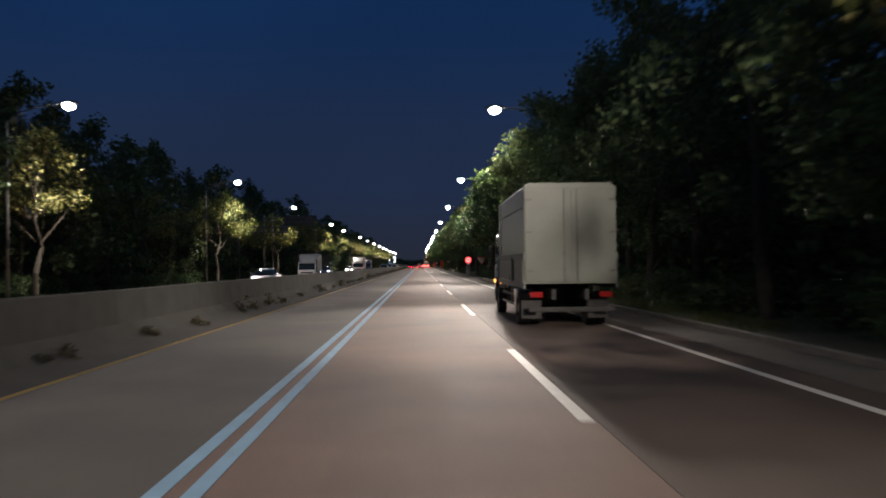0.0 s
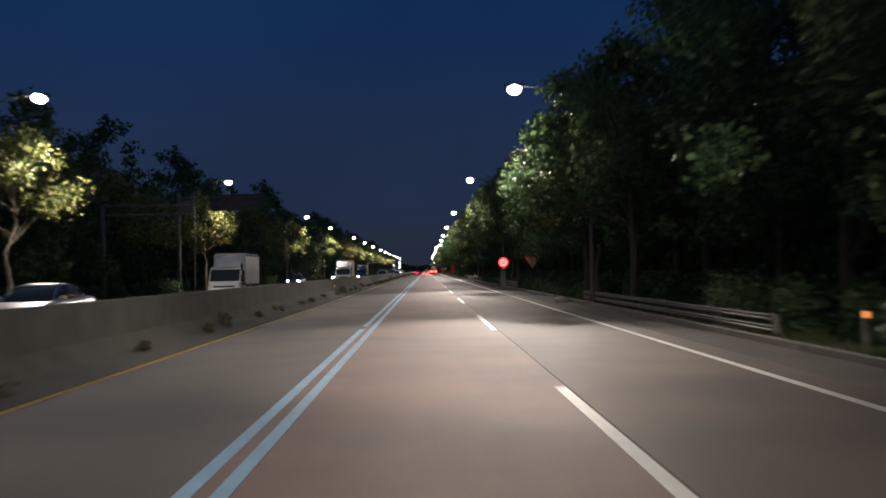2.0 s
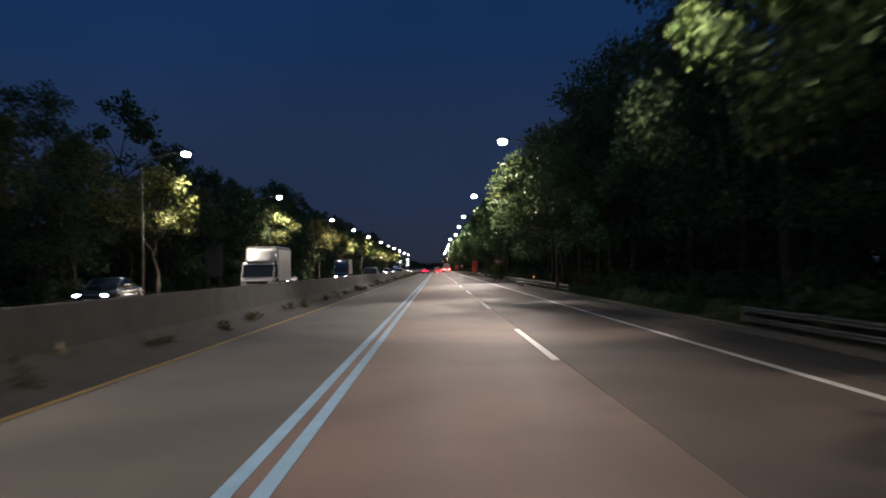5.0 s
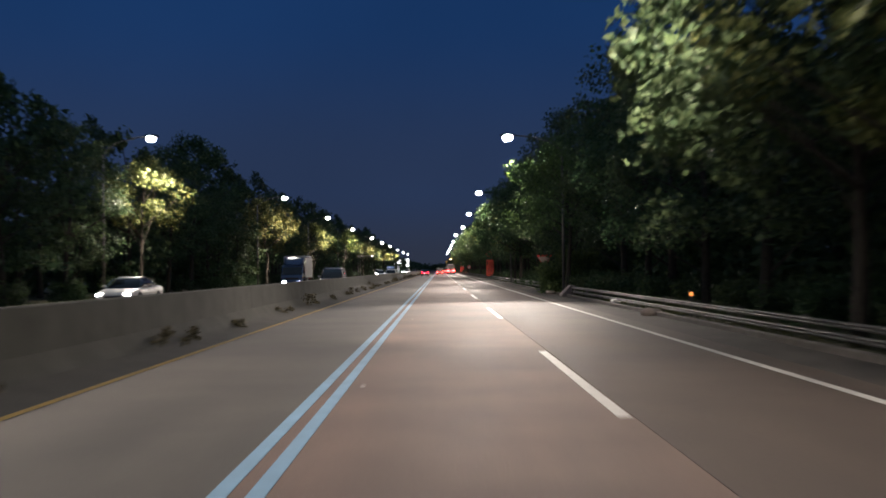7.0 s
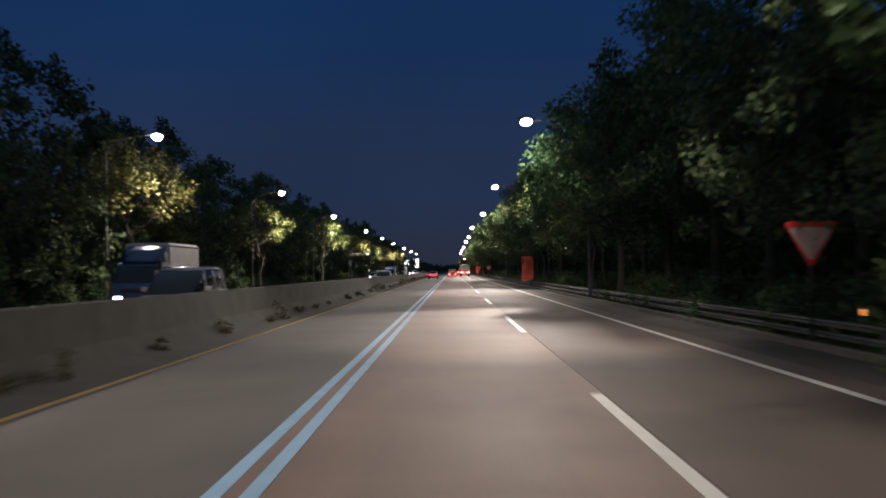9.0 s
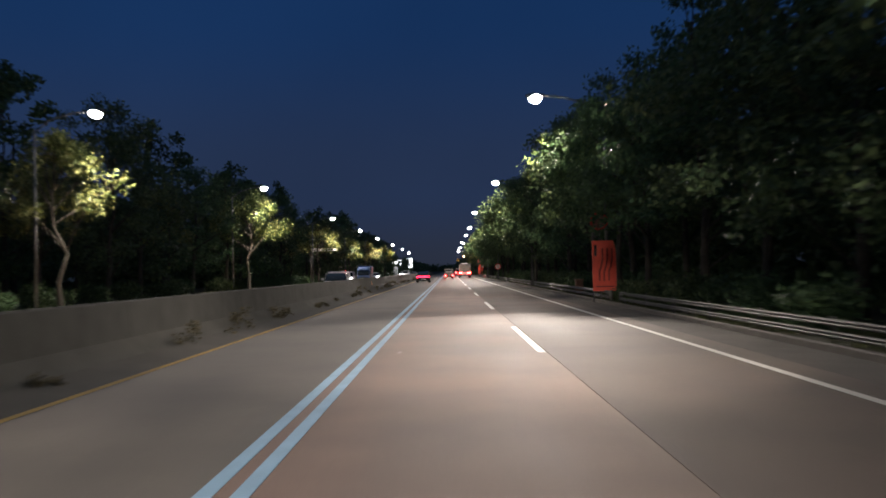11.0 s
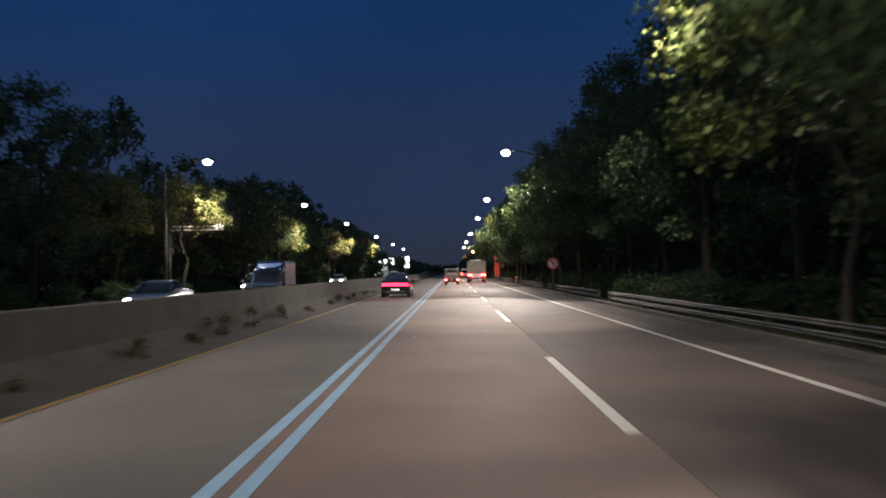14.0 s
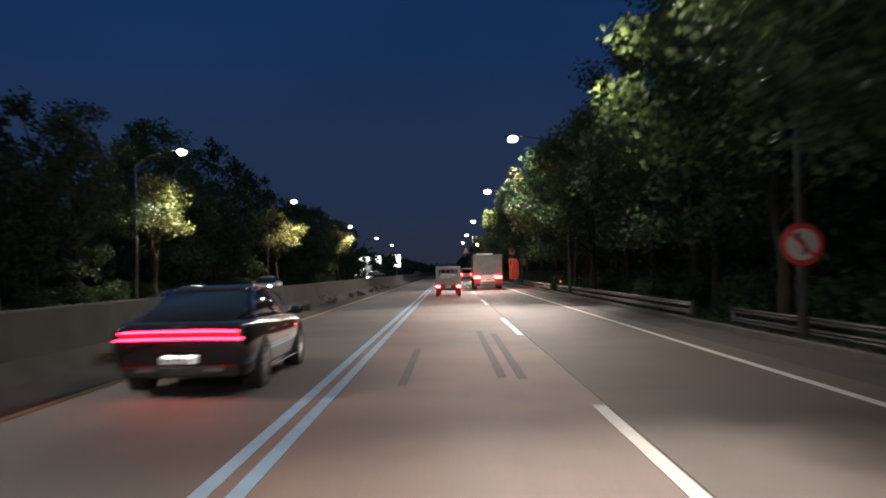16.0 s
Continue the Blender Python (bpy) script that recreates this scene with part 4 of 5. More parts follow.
    part("roof_deflector", bm, cab_paint, g, "white wind deflector on the cab roof", smooth=True)
    # frame
    for sd in (-1, 1):
        part("frame_rail", box(B(), sd * 0.42 - 0.05, 0.1, 0.72, sd * 0.42 + 0.05, c0 + 0.4, 0.98), CHASSIS, g)
    # body: panels above a lower side band
    b1 = c0 - 0.06
    body = part("cargo_box", box(B(), -w + 0.01, 0.0, floor, w - 0.01, b1, box_h - 0.12, 0.015), panel, g, "tall dull grey-white cargo box")
    bm = prism(B(), [(-w + 0.01, box_h - 0.125), (-w + 0.14, box_h), (w - 0.14, box_h), (w - 0.01, box_h - 0.125)], "y", 0.0, b1)
    part("box_roof", bm, panel, body)
    for sd in (-1, 1):
        part("rear_door", box(B(), *sorted((sd * 0.015, sd * (w - 0.05)))[:1], -0.03, floor + 0.06, sorted((sd * 0.015, sd * (w - 0.05)))[1], 0.0, box_h - 0.18, 0.008), panel, body)
        bm = B()
        rod(bm, (sd * 0.16, -0.05, floor + 0.05), (sd * 0.16, -0.05, box_h - 0.15), 0.016, seg=8)
        part("lock_rod", bm, GALV, body)
        for zz in (floor + 0.3, (floor + box_h) / 2, box_h - 0.45):
            part("hinge", box(B(), sd * (w - 0.12) - 0.08, -0.045, zz, sd * (w - 0.12) + 0.08, -0.03, zz + 0.05), GALV, body)
    if rails:
        for sd in (-1, 1):
            xa, xb = sorted((sd * (w - 0.03), sd * (w + 0.02)))
            part("side_band", box(B(), xa, 0.0, 1.74, xb, b1, 1.90, 0.01), GREY_RAIL, body)
            part("side_band", box(B(), xa, 0.0, floor - 0.12, xb, b1, floor + 0.05, 0.01), GREY_RAIL, body)
            part("top_seam", box(B(), xa, 0.05, box_h - 0.62, xb - 0.012 if sd > 0 else xb, b1 - 0.5, box_h - 0.60), GREY_RAIL, body)
            for yy, wide, mat in ((b1 * 0.02, 0.12, GREY_RAIL), (2.62, 0.40, CHASSIS), (b1 - 0.12, 0.12, GREY_RAIL)):
                part("stake", box(B(), xa - 0.003, yy, floor, xb + 0.004, yy + wide, 1.82, 0.008), mat, body)
            part("stake_head", box(B(), xa - 0.006, 2.54, 1.70, xb + 0.012, 3.10, 1.80, 0.01), CHASSIS, body)
            part("panel_seam", box(B(), xa + 0.012, b1 - 0.85, 1.92, xb - 0.012, b1 - 0.83, box_h - 0.15), GREY_RAIL, body)
            part("latch", box(B(), xa - 0.003, b1 * 0.48, floor + 0.02, xb + 0.012, b1 * 0.48 + 0.14, floor + 0.20, 0.01), GREY_RAIL, body)
    else:
        for sd in (-1, 1):
            xa, xb = sorted((sd * (w - 0.02), sd * (w + 0.005)))
            for zz in (floor, box_h - 0.20):
                part("edge_trim", box(B(), xa, 0.0, zz, xb, b1, zz + 0.08), GALV, body)
    for sd in (-1, 1):
        for zz in (0.48, 0.75):
            part("side_guard", box(B(), sd * (w - 0.10) - 0.02, 3.45, zz - 0.035, sd * (w - 0.10) + 0.02, c0 - 0.35, zz + 0.035, 0.01), GALV, g)
        for yy in (3.6, (3.6 + c0) / 2, c0 - 0.6):
            part("guard_bracket", box(B(), sd * (w - 0.16) - 0.03, yy, 0.42, sd * (w - 0.16) + 0.03, yy + 0.07, floor), CHASSIS, g)
        part("side_marker", box(B(), *sorted((sd * (w - 0.03), sd * (w + 0.025)))[:1], c0 - 1.05, floor - 0.12, sorted((sd * (w - 0.03), sd * (w + 0.025)))[1], c0 - 0.95, floor - 0.08, 0.01), AMBER_ON if head is None else SANDBOX, g, "orange side marker lamp")
        part("tail_light", box(B(), sd * (w - 0.30) - 0.16, -0.05, 0.78, sd * (w - 0.30) + 0.16, 0.02, 0.92, 0.01), TAIL_OFF, g)
        fw = f - 1.25
        wheel(g, sd * (w - 0.16), fw, wheel_r, 0.27, RIM_STEEL, sd, 0.60)
        wheel(g, sd * (w - 0.15), 1.75, wheel_r, 0.27, RIM_STEEL, sd, 0.60)
        wheel(g, sd * (w - 0.44), 1.75, wheel_r, 0.27, RIM_STEEL, sd, 0.60)
        part("mud_flap", box(B(), sd * (w - 0.30) - 0.26, 1.05, 0.20, sd * (w - 0.30) + 0.26, 1.08, 0.85), CHASSIS, g)
    part("fuel_tank", box(B(), -w + 0.08, 2.50, 0.42, -w + 0.60, 3.42, 0.98, 0.06), CHROME if head is None else GALV, g, "polished metal fuel tank")
    # Wide black blocks added to keep the space under the truck dark.
    part("tool_box", box(B(), -w + 0.22, 4.75, 0.40, w - 0.22, c0 - 0.75, 0.99, 0.03), CHASSIS, g, "black filler boxes that darken the space under the load floor")
    part("battery_box", box(B(), -w + 0.62, 2.75, 0.42, w - 0.22, 4.65, 0.99, 0.03), CHASSIS, g)
    part("rear_bumper", box(B(), -w + 0.1, -0.06, 0.42, w - 0.1, 0.04, 0.54, 0.02), CHASSIS, g)
    for yy in (1.75, f - 1.25):
        bm = B()
        rod(bm, (-w + 0.3, yy, wheel_r), (w - 0.3, yy, wheel_r), 0.08, seg=8)
        part("axle", bm, CHASSIS, g)
    return g


def pickup(name, label):
    """A small one-tonne cargo truck from behind: drop-side bed, cage behind the cab, lit tail lamps."""
    g = thing(name, label, "pickup truck")
    w = 0.84
    part("bed_floor", box(B(), -w, 0, 0.72, w, 2.85, 0.82, 0.01), DUSTY_WHITE, g)
    part("tailgate", box(B(), -w, -0.03, 0.78, w, 0.02, 1.15, 0.012), DUSTY_WHITE, g)
    for sd in (-1, 1):
        part("side_gate", box(B(), *sorted((sd * (w - 0.04), sd * w))[:1], 0.02, 0.80, sorted((sd * (w - 0.04), sd * w))[1], 2.85, 1.15, 0.01), DUSTY_WHITE, g)
        part("tail_light", box(B(), sd * 0.66 - 0.13, -0.05, 0.56, sd * 0.66 + 0.13, -0.01, 0.70, 0.01), TAIL_HOT, g, "glowing red tail lamp")
        wheel(g, sd * (w - 0.14), 0.95, 0.30, 0.20, RIM_STEEL, sd, 0.6)
        wheel(g, sd * (w - 0.12), 3.55, 0.31, 0.20, RIM_STEEL, sd, 0.6)
        part("mud_flap", box(B(), sd * 0.62 - 0.16, 0.5, 0.15, sd * 0.62 + 0.16, 0.52, 0.6), CHASSIS, g)
    for x in np.linspace(-w + 0.06, w - 0.06, 6):
        bm = B()
        rod(bm, (x, 0.5, 1.12), (x, 0.5, 1.80), 0.022, seg=6)
        part("cage_bar", bm, DUSTY_WHITE, g)
    for z in (1.45, 1.80):
        bm = B()
        rod(bm, (-w + 0.05, 0.5, z), (w - 0.05, 0.5, z), 0.025, seg=6)
        part("cage_bar", bm, DUSTY_WHITE, g)
    cab = [(2.95, 0.78), (2.95, 1.80), (3.15, 1.94), (4.0, 1.92), (4.75, 1.25), (4.85, 0.60), (4.80, 0.45), (2.95, 0.45)]
    c = part("cab", prism(B(), cab, "x", -0.83, 0.83), DUSTY_WHITE, g)
    c.modifiers.new("round", "BEVEL").width = 0.04
    part("rear_window", box(B(), -0.62, 2.93, 1.32, 0.62, 2.952, 1.72, 0.004), GLASS, c)
    part("cargo", box(B(), -0.55, 0.9, 0.82, 0.6, 2.4, 1.42, 0.12), CARGO_WRAP, g, "wrapped load in the bed")
    part("bumper", box(B(), -0.72, -0.05, 0.38, 0.72, 0.05, 0.52, 0.02), CHASSIS, g)
    part("frame_rail", box(B(), -0.4, 0.05, 0.5, 0.4, 4.6, 0.72), CHASSIS, g)
    number_plate(g, -0.06, 0.62, 0.34, 0.14)
    return g


def dump_truck(name, label):
    """A heavy tipper from behind: ribbed tailgate, hinge bar, bright tail lamps, twin rear axles and a cab."""
    g = thing(name, label, "truck")
    w = 1.25
    bed = part("bed", box(B(), -w, 0.05, 1.25, w, 5.6, 2.85, 0.03), GREY_RAIL, g, "grey steel tipper bed")
    part("bed_rim", box(B(), -w - 0.03, 0.0, 2.80, w + 0.03, 5.65, 2.94, 0.02), GREY_RAIL, bed)
    for x in (-1.18, -0.6, 0.0, 0.6, 1.18):
        part("tailgate_rib", box(B(), x - 0.05, -0.02, 1.25, x + 0.05, 0.06, 2.82, 0.01), GREY_RAIL, bed)
    for z in (1.32, 2.05, 2.72):
        part("tailgate_rib", box(B(), -w + 0.02, -0.012, z - 0.05, w - 0.02, 0.058, z + 0.05, 0.01), GREY_RAIL, bed)
    for sd in (-1, 1):
        part("side_rib", box(B(), *sorted((sd * w, sd * (w + 0.05)))[:1], 0.3, 1.9, sorted((sd * w, sd * (w + 0.05)))[1], 5.4, 2.0, 0.01), GREY_RAIL, bed)
        part("tail_light", box(B(), sd * 0.90 - 0.30, -0.10, 0.90, sd * 0.90 + 0.30, -0.02, 1.14, 0.02), TAIL_HOT, g, "bright glowing red brake lamp")
        for yy in (1.0, 2.3, 6.3):
            wheel(g, sd * (w - 0.17), yy, 0.50, 0.30, RIM_STEEL, sd, 0.6)
        part("mud_flap", box(B(), sd * 0.93 - 0.28, 0.35, 0.25, sd * 0.93 + 0.28, 0.38, 1.0), CHASSIS, g)
        part("frame_rail", box(B(), sd * 0.42 - 0.06, 0.0, 0.85, sd * 0.42 + 0.06, 7.0, 1.22), CHASSIS, g)
        part("wing_mirror", box(B(), sd * 1.45 - 0.11, 7.6, 2.0, sd * 1.45 + 0.11, 7.7, 2.5, 0.03), CHASSIS, g)
    part("bumper", box(B(), -1.2, -0.06, 0.45, 1.2, 0.06, 0.62, 0.02), GALV, g)
    cab = [(5.85, 0.9), (5.85, 2.75), (6.1, 2.95), (7.3, 2.92), (7.75, 1.6), (7.8, 0.6), (5.9, 0.6)]
    c = part("cab", prism(B(), cab, "x", -1.2, 1.2), WHITE_PAINT, g)
    part("rear_window", box(B(), -0.8, 5.83, 2.1, 0.8, 5.852, 2.6), GLASS, c)
    part("roof_lamp_bar", box(B(), -0.75, 6.3, 2.93, 0.75, 6.5, 3.16, 0.03), WHITE_PAINT, c, "pale bar on the cab roof")
    part("rear_panel", box(B(), -0.56, -0.05, 0.66, 0.56, 0.0, 1.22, 0.02), WHITE_PAINT, g, "pale rear panel between the lamps")
    number_plate(g, -0.07, 0.82, 0.44, 0.2)
    return g


def place(ob, x, y, turn=0):
    ob.matrix_basis = pose(x, y, 0.0, 0, 0, turn)
    return ob


# own carriageway
place(box_truck("cargo_truck", "large cargo truck with dull grey box and white cab"), 5.58, TRUCK_Y)
place(sedan("black_sedan", "glossy black saloon with two long glowing red tail light bars", DARK_PAINT), -1.93, 379.0)
place(pickup("small_cargo_truck", "small white cargo truck with a caged bed and lit tail lamps"), 1.66, 425.2)
place(dump_truck("tipper_truck", "grey tipper truck with bright red brake lamps"), 5.02, 445.3)

ahead = van("white_van", "white people carrier with lit red tail lamps far ahead", WHITE_PAINT, 4.9, 1.9, 1.95)
for sd in (-1, 1):
    part("tail_light", box(B(), sd * 0.78 - 0.11, -0.05, 0.86, sd * 0.78 + 0.11, 0.02, 1.12, 0.02), TAIL_HOT, ahead, "glowing red tail lamp")
part("rear_bumper", box(B(), -0.80, -0.06, 0.34, 0.80, 0.08, 0.52, 0.03), CHASSIS, ahead)
number_plate(ahead, -0.055, 0.66)
place(ahead, 4.45, 512.0)
place(sedan("white_sedan", "white saloon with lit red tail lights far ahead", WHITE_PAINT, 4.8, 1.86, 1.5, 2.8), 5.0, 590)

# oncoming carriageway: placed nose towards -y
def oncoming(ob, x, front):
    ob.matrix_basis = pose(x, front + ob["span"], -0.01, 0, 0, 180)
    del ob["span"]
    return ob


def spanned(ob, span):
    ob["span"] = span
    return ob


G2 = "oncoming vehicles"
oncoming(spanned(sedan("silver_sedan", "silver saloon with lit headlights beyond the barrier", SILVER_PAINT, 4.9, 1.86, 1.46, 2.85, "front", group=G2), 4.9), -10.6, 72)
oncoming(spanned(box_truck("box_truck", "white box truck beyond the barrier", 6.4, 2.0, 1.75, 2.1, 2.95, 0.95, WHITE_PAINT, WHITE_PAINT, 0.36, HEAD_ON, False, False, G2), 6.4), -10.6, 101)
oncoming(spanned(sedan("blue_lit_sedan", "dark saloon with bluish headlights beyond the barrier", DARK_PAINT, 4.8, 1.86, 1.46, 2.8, "front", HEAD_BLUE, G2), 4.8), -14.2, 155)
oncoming(spanned(box_truck("box_truck", "white box truck beyond the barrier", 6.6, 2.1, 1.75, 2.2, 3.2, 0.95, WHITE_PAINT, WHITE_PAINT, 0.36, HEAD_ON, False, False, G2), 6.6), -9.6, 170)
oncoming(spanned(sedan("white_sedan", "white saloon with lit headlights beyond the barrier", WHITE_PAINT, 4.85, 1.86, 1.46, 2.8, "front", group=G2), 4.85), -13.6, 202)
oncoming(spanned(van("silver_van", "silver people carrier beyond the barrier", SILVER_PAINT, group=G2), 4.9), -7.4, 234)
oncoming(spanned(box_truck("box_truck", "white box truck beyond the barrier", 6.6, 2.1, 1.75, 2.2, 3.1, 0.95, WHITE_PAINT, BLUE_PAINT, 0.36, HEAD_ON, False, False, G2), 6.6), -12.4, 246)
oncoming(spanned(van("white_van", "white people carrier with lit headlights beyond the barrier", WHITE_PAINT, 4.7, 1.86, 1.7, group=G2), 4.7), -7.2, 322)
oncoming(spanned(sedan("silver_sedan", "silver saloon with lit headlights beyond the barrier", SILVER_PAINT, 4.8, 1.86, 1.46, 2.8, "front", group=G2), 4.8), -11.4, 359)
oncoming(spanned(box_truck("box_truck", "blue-cabbed box truck beyond the barrier", 5.6, 1.9, 1.7, 2.05, 2.5, 0.9, BLUE_PAINT, BLUE_PAINT, 0.34, HEAD_BLUE, False, False, G2), 5.6), -10.2, 379)
oncoming(spanned(van("silver_van", "silver people carrier with lit headlights beyond the barrier", SILVER_PAINT, 4.8, 1.88, 1.75, group=G2), 4.8), -14.0, 392)
oncoming(spanned(sedan("white_sedan", "white saloon with lit headlights beyond the barrier", WHITE_PAINT, 4.8, 1.86, 1.46, 2.8, "front", group=G2), 4.8), -13.7, 442)
oncoming(spanned(sedan("silver_sedan", "silver saloon with lit headlights beyond the barrier", SILVER_PAINT, 4.8, 1.86, 1.46, 2.8, "front", group=G2), 4.8), -7.2, 480)
oncoming(spanned(van("white_van", "white people carrier with lit headlights beyond the barrier", WHITE_PAINT, 4.8, 1.88, 1.75, group=G2), 4.8), -10.8, 515)
oncoming(spanned(sedan("white_sedan", "white saloon with lit headlights beyond the barrier", WHITE_PAINT, 4.8, 1.86, 1.46, 2.8, "front", group=G2), 4.8), -14.2, 560)
oncoming(spanned(sedan("silver_sedan", "silver saloon with lit headlights beyond the barrier", SILVER_PAINT, 4.8, 1.86, 1.46, 2.8, "front", group=G2), 4.8), -7.2, 620)

# ---- road signs ----
def disc(bm, r, y0, y1, z, seg=32):
    rod(bm, (0, y0, z), (0, y1, z), r, seg=seg)
    return bm


def triangle(half, top, bottom, up=True, round_=0.05):
    if up:
        return [(-half, bottom + round_), (-half + round_, bottom), (half - round_, bottom), (half, bottom + round_), (round_ * 0.7, top), (-round_ * 0.7, top)]
    return [(-half, top - round_), (-half + round_, top), (half - round_, top), (half, top - round_), (round_ * 0.7, bottom), (-round_ * 0.7, bottom)]


def post(parent, h, r=0.035, y=0.05):
    bm = B()
    rod(bm, (0, y, -0.05), (0, y, h), r, seg=10)
    part("post", bm, CHASSIS, parent, "dark steel post")


def warning_sign(x, y):
    g = thing("warning_sign", "red and yellow triangular warning sign above a white plate", "road sign")
    post(g, 2.6)
    part("back", prism(B(), triangle(0.60, 2.62, 1.62), "y", 0.0, 0.02), SIGN_BACK, g)
    part("border", prism(B(), triangle(0.60, 2.62, 1.62), "y", -0.012, -0.002), SIGN_RED, g)
    part("face", prism(B(), triangle(0.42, 2.40, 1.72), "y", -0.02, -0.013), SIGN_YELLOW, g)
    bm = B()
    rod(bm, (0.06, -0.026, 1.80), (0.03, -0.026, 2.0), 0.025, seg=6)
    rod(bm, (0.03, -0.026, 2.0), (-0.05, -0.026, 2.14), 0.025, seg=6)
    rod(bm, (-0.08, -0.026, 1.86), (0.02, -0.026, 1.98), 0.02, seg=6)
    part("symbol", bm, SIGN_BLACK, g)
    p = part("plate", box(B(), -0.60, -0.015, 1.36, 0.60, 0.01, 1.60, 0.01), SIGN_WHITE, g, "white plate with a plain dark bar")
    part("text_bar", box(B(), -0.45, -0.02, 1.45, 0.45, -0.013, 1.52), SIGN_BLACK, p)
    g.matrix_basis = pose(x, y, 0.06)


def yield_sign(x, y, zc, half=0.56, turn=0.0, bars=()):
    g = thing("yield_sign", "red-bordered white inverted triangle yield sign on a post", "road sign", "yield signs")
    post(g, zc + 0.2)
    top, bot = zc + 0.42, zc - 0.48
    part("back", prism(B(), triangle(half, top, bot, False), "y", 0.0, 0.02), SIGN_BACK, g)
    part("border", prism(B(), triangle(half, top, bot, False), "y", -0.012, -0.002), SIGN_RED, g)
    part("face", prism(B(), triangle(half * 0.84, top - 0.12, bot + 0.13, False), "y", -0.02, -0.013), SIGN_DIM, g)
    for w, z in bars:
        part("text_bar", box(B(), -w, -0.026, z - 0.035, w, -0.019, z + 0.035), SIGN_DULL, g)
    g.matrix_basis = pose(x, y, 0.06, 0, 0, turn)


def speed_sign(x, y, zc, r):
    g = thing("speed_limit_sign", "round glowing red-ringed speed limit sign on a post", "road sign")
    part("clamp", box(B(), -0.03, 0.03, zc - 0.2, 0.22, 0.16, zc + 0.2, 0.01), GALV, g)
    part("back", disc(B(), r, 0.0, 0.04, zc), SIGN_BACK, g)
    part("border", disc(B(), r, -0.012, -0.002, zc), LED_RED, g, "lit red ring")
    part("face", disc(B(), r * 0.76, -0.02, -0.013, zc), LED_WHITE, g, "lit whitish face")
    words(g, "numerals", "50", r * 0.95, SIGN_BLACK, pose(0, -0.022, zc, 90, 0, 0))
    part("lower_plate", box(B(), -0.17, -0.01, zc - r - 0.15, 0.17, 0.02, zc - r - 0.02, 0.01), SIGN_DIM, g)
    g.matrix_basis = pose(x, y, 0.06)


def ban_sign(x, y, zc, r):
    g = thing("no_turn_sign", "round red-bordered white prohibition sign clamped to a lamp pole", "road sign", "prohibition signs")
    part("back", disc(B(), r, 0.0, 0.03, zc), SIGN_BACK, g)
    part("clamp", box(B(), -0.04, 0.03, zc - 0.15, 0.04, 0.14, zc + 0.15), GALV, g)
    part("border", disc(B(), r, -0.012, -0.002, zc), SIGN_RED, g)
    part("face", disc(B(), r * 0.74, -0.02, -0.013, zc), SIGN_WHITE, g)
    bm = B()
    rod(bm, (0.04, -0.024, zc - r * 0.5), (0.04, -0.024, zc + 0.02), 0.03, seg=6)
    rod(bm, (0.04, -0.024, zc + 0.02), (-0.10, -0.024, zc + 0.14), 0.03, seg=6)
    rod(bm, (-0.06, -0.024, zc + 0.22), (-0.17, -0.024, zc + 0.08), 0.045, 0.01, seg=6)
    part("symbol", bm, SIGN_BLACK, g)
    bm = B()
    rod(bm, (-r * 0.55, -0.03, zc + r * 0.55), (r * 0.55, -0.03, zc - r * 0.55), 0.035, seg=6)
    part("slash", bm, SIGN_RED, g)
    g.matrix_basis = pose(x, y, 0.0)


def hazard_board(x, y):
    g = thing("hazard_board", "tall red-orange hazard board with wavy slots below a round sign", "road sign", "hazard boards")
    for dx in (-0.50, -0.16):
        bm = B()
        rod(bm, (dx, 0.09, -0.05), (dx, 0.09, 3.9), 0.045, seg=10)
        part("post", bm, GALV, g)
    part("link", box(B(), -0.54, 0.03, 2.98, -0.12, 0.13, 3.06, 0.01), GALV, g)
    b = part("board", prism(B(), [(-0.55, 0.48), (-0.53, 0.46), (0.53, 0.46), (0.55, 0.48), (0.55, 2.35), (0.43, 2.80), (0.41, 2.82), (-0.53, 2.82), (-0.55, 2.80)], "y", -0.02, 0.03), SIGN_ORANGE, g, "red-orange plastic panel")
    for k in range(3):
        x0 = -0.16 + 0.22 * k
        bm = B()
        pts = [(x0 - 0.08, 0.95), (x0 - 0.08, 1.35), (x0 + 0.02, 1.65), (x0 + 0.08, 1.95), (x0 + 0.08, 2.45)]
        for a, c in zip(pts, pts[1:]):
            rod(bm, (a[0], -0.026, a[1]), (c[0], -0.026, c[1]), 0.028, seg=6)
        part("wavy_stripe", bm, SIGN_DARK_RED, b)
    part("dark_slot", box(B(), -0.46, -0.028, 2.1, -0.34, -0.018, 2.62), SIGN_BLACK, b)
    part("lower_stripe", box(B(), -0.42, -0.028, 0.66, 0.42, -0.018, 0.70), SIGN_DARK_RED, b)
    bm = B()
    rod(bm, (-0.20, -0.01, 3.72), (-0.20, 0.03, 3.72), 0.42, seg=32)
    d = part("round_sign", bm, SIGN_RED, g, "round dull red sign")
    bm = B()
    rod(bm, (-0.20, -0.018, 3.72), (-0.20, -0.011, 3.72), 0.33, seg=32)
    part("sign_face", bm, SIGN_DULL, d)
    g.matrix_basis = pose(x, y, 0.06)


warning_sign(9.1, 46.9)
yield_sign(9.15, 109.2, 2.0, bars=((0.19, 2.18), (0.11, 2.06)))
speed_sign(8.36, 124.02, 2.12, 0.42)
yield_sign(8.9, 224.1, 2.05, 0.52)
hazard_board(8.95, 294.3)
ban_sign(8.80, 384.92, 2.03, 0.43)
hazard_board(9.3, 474.0)
yield_sign(9.5, 462.0, 2.3, 0.52)

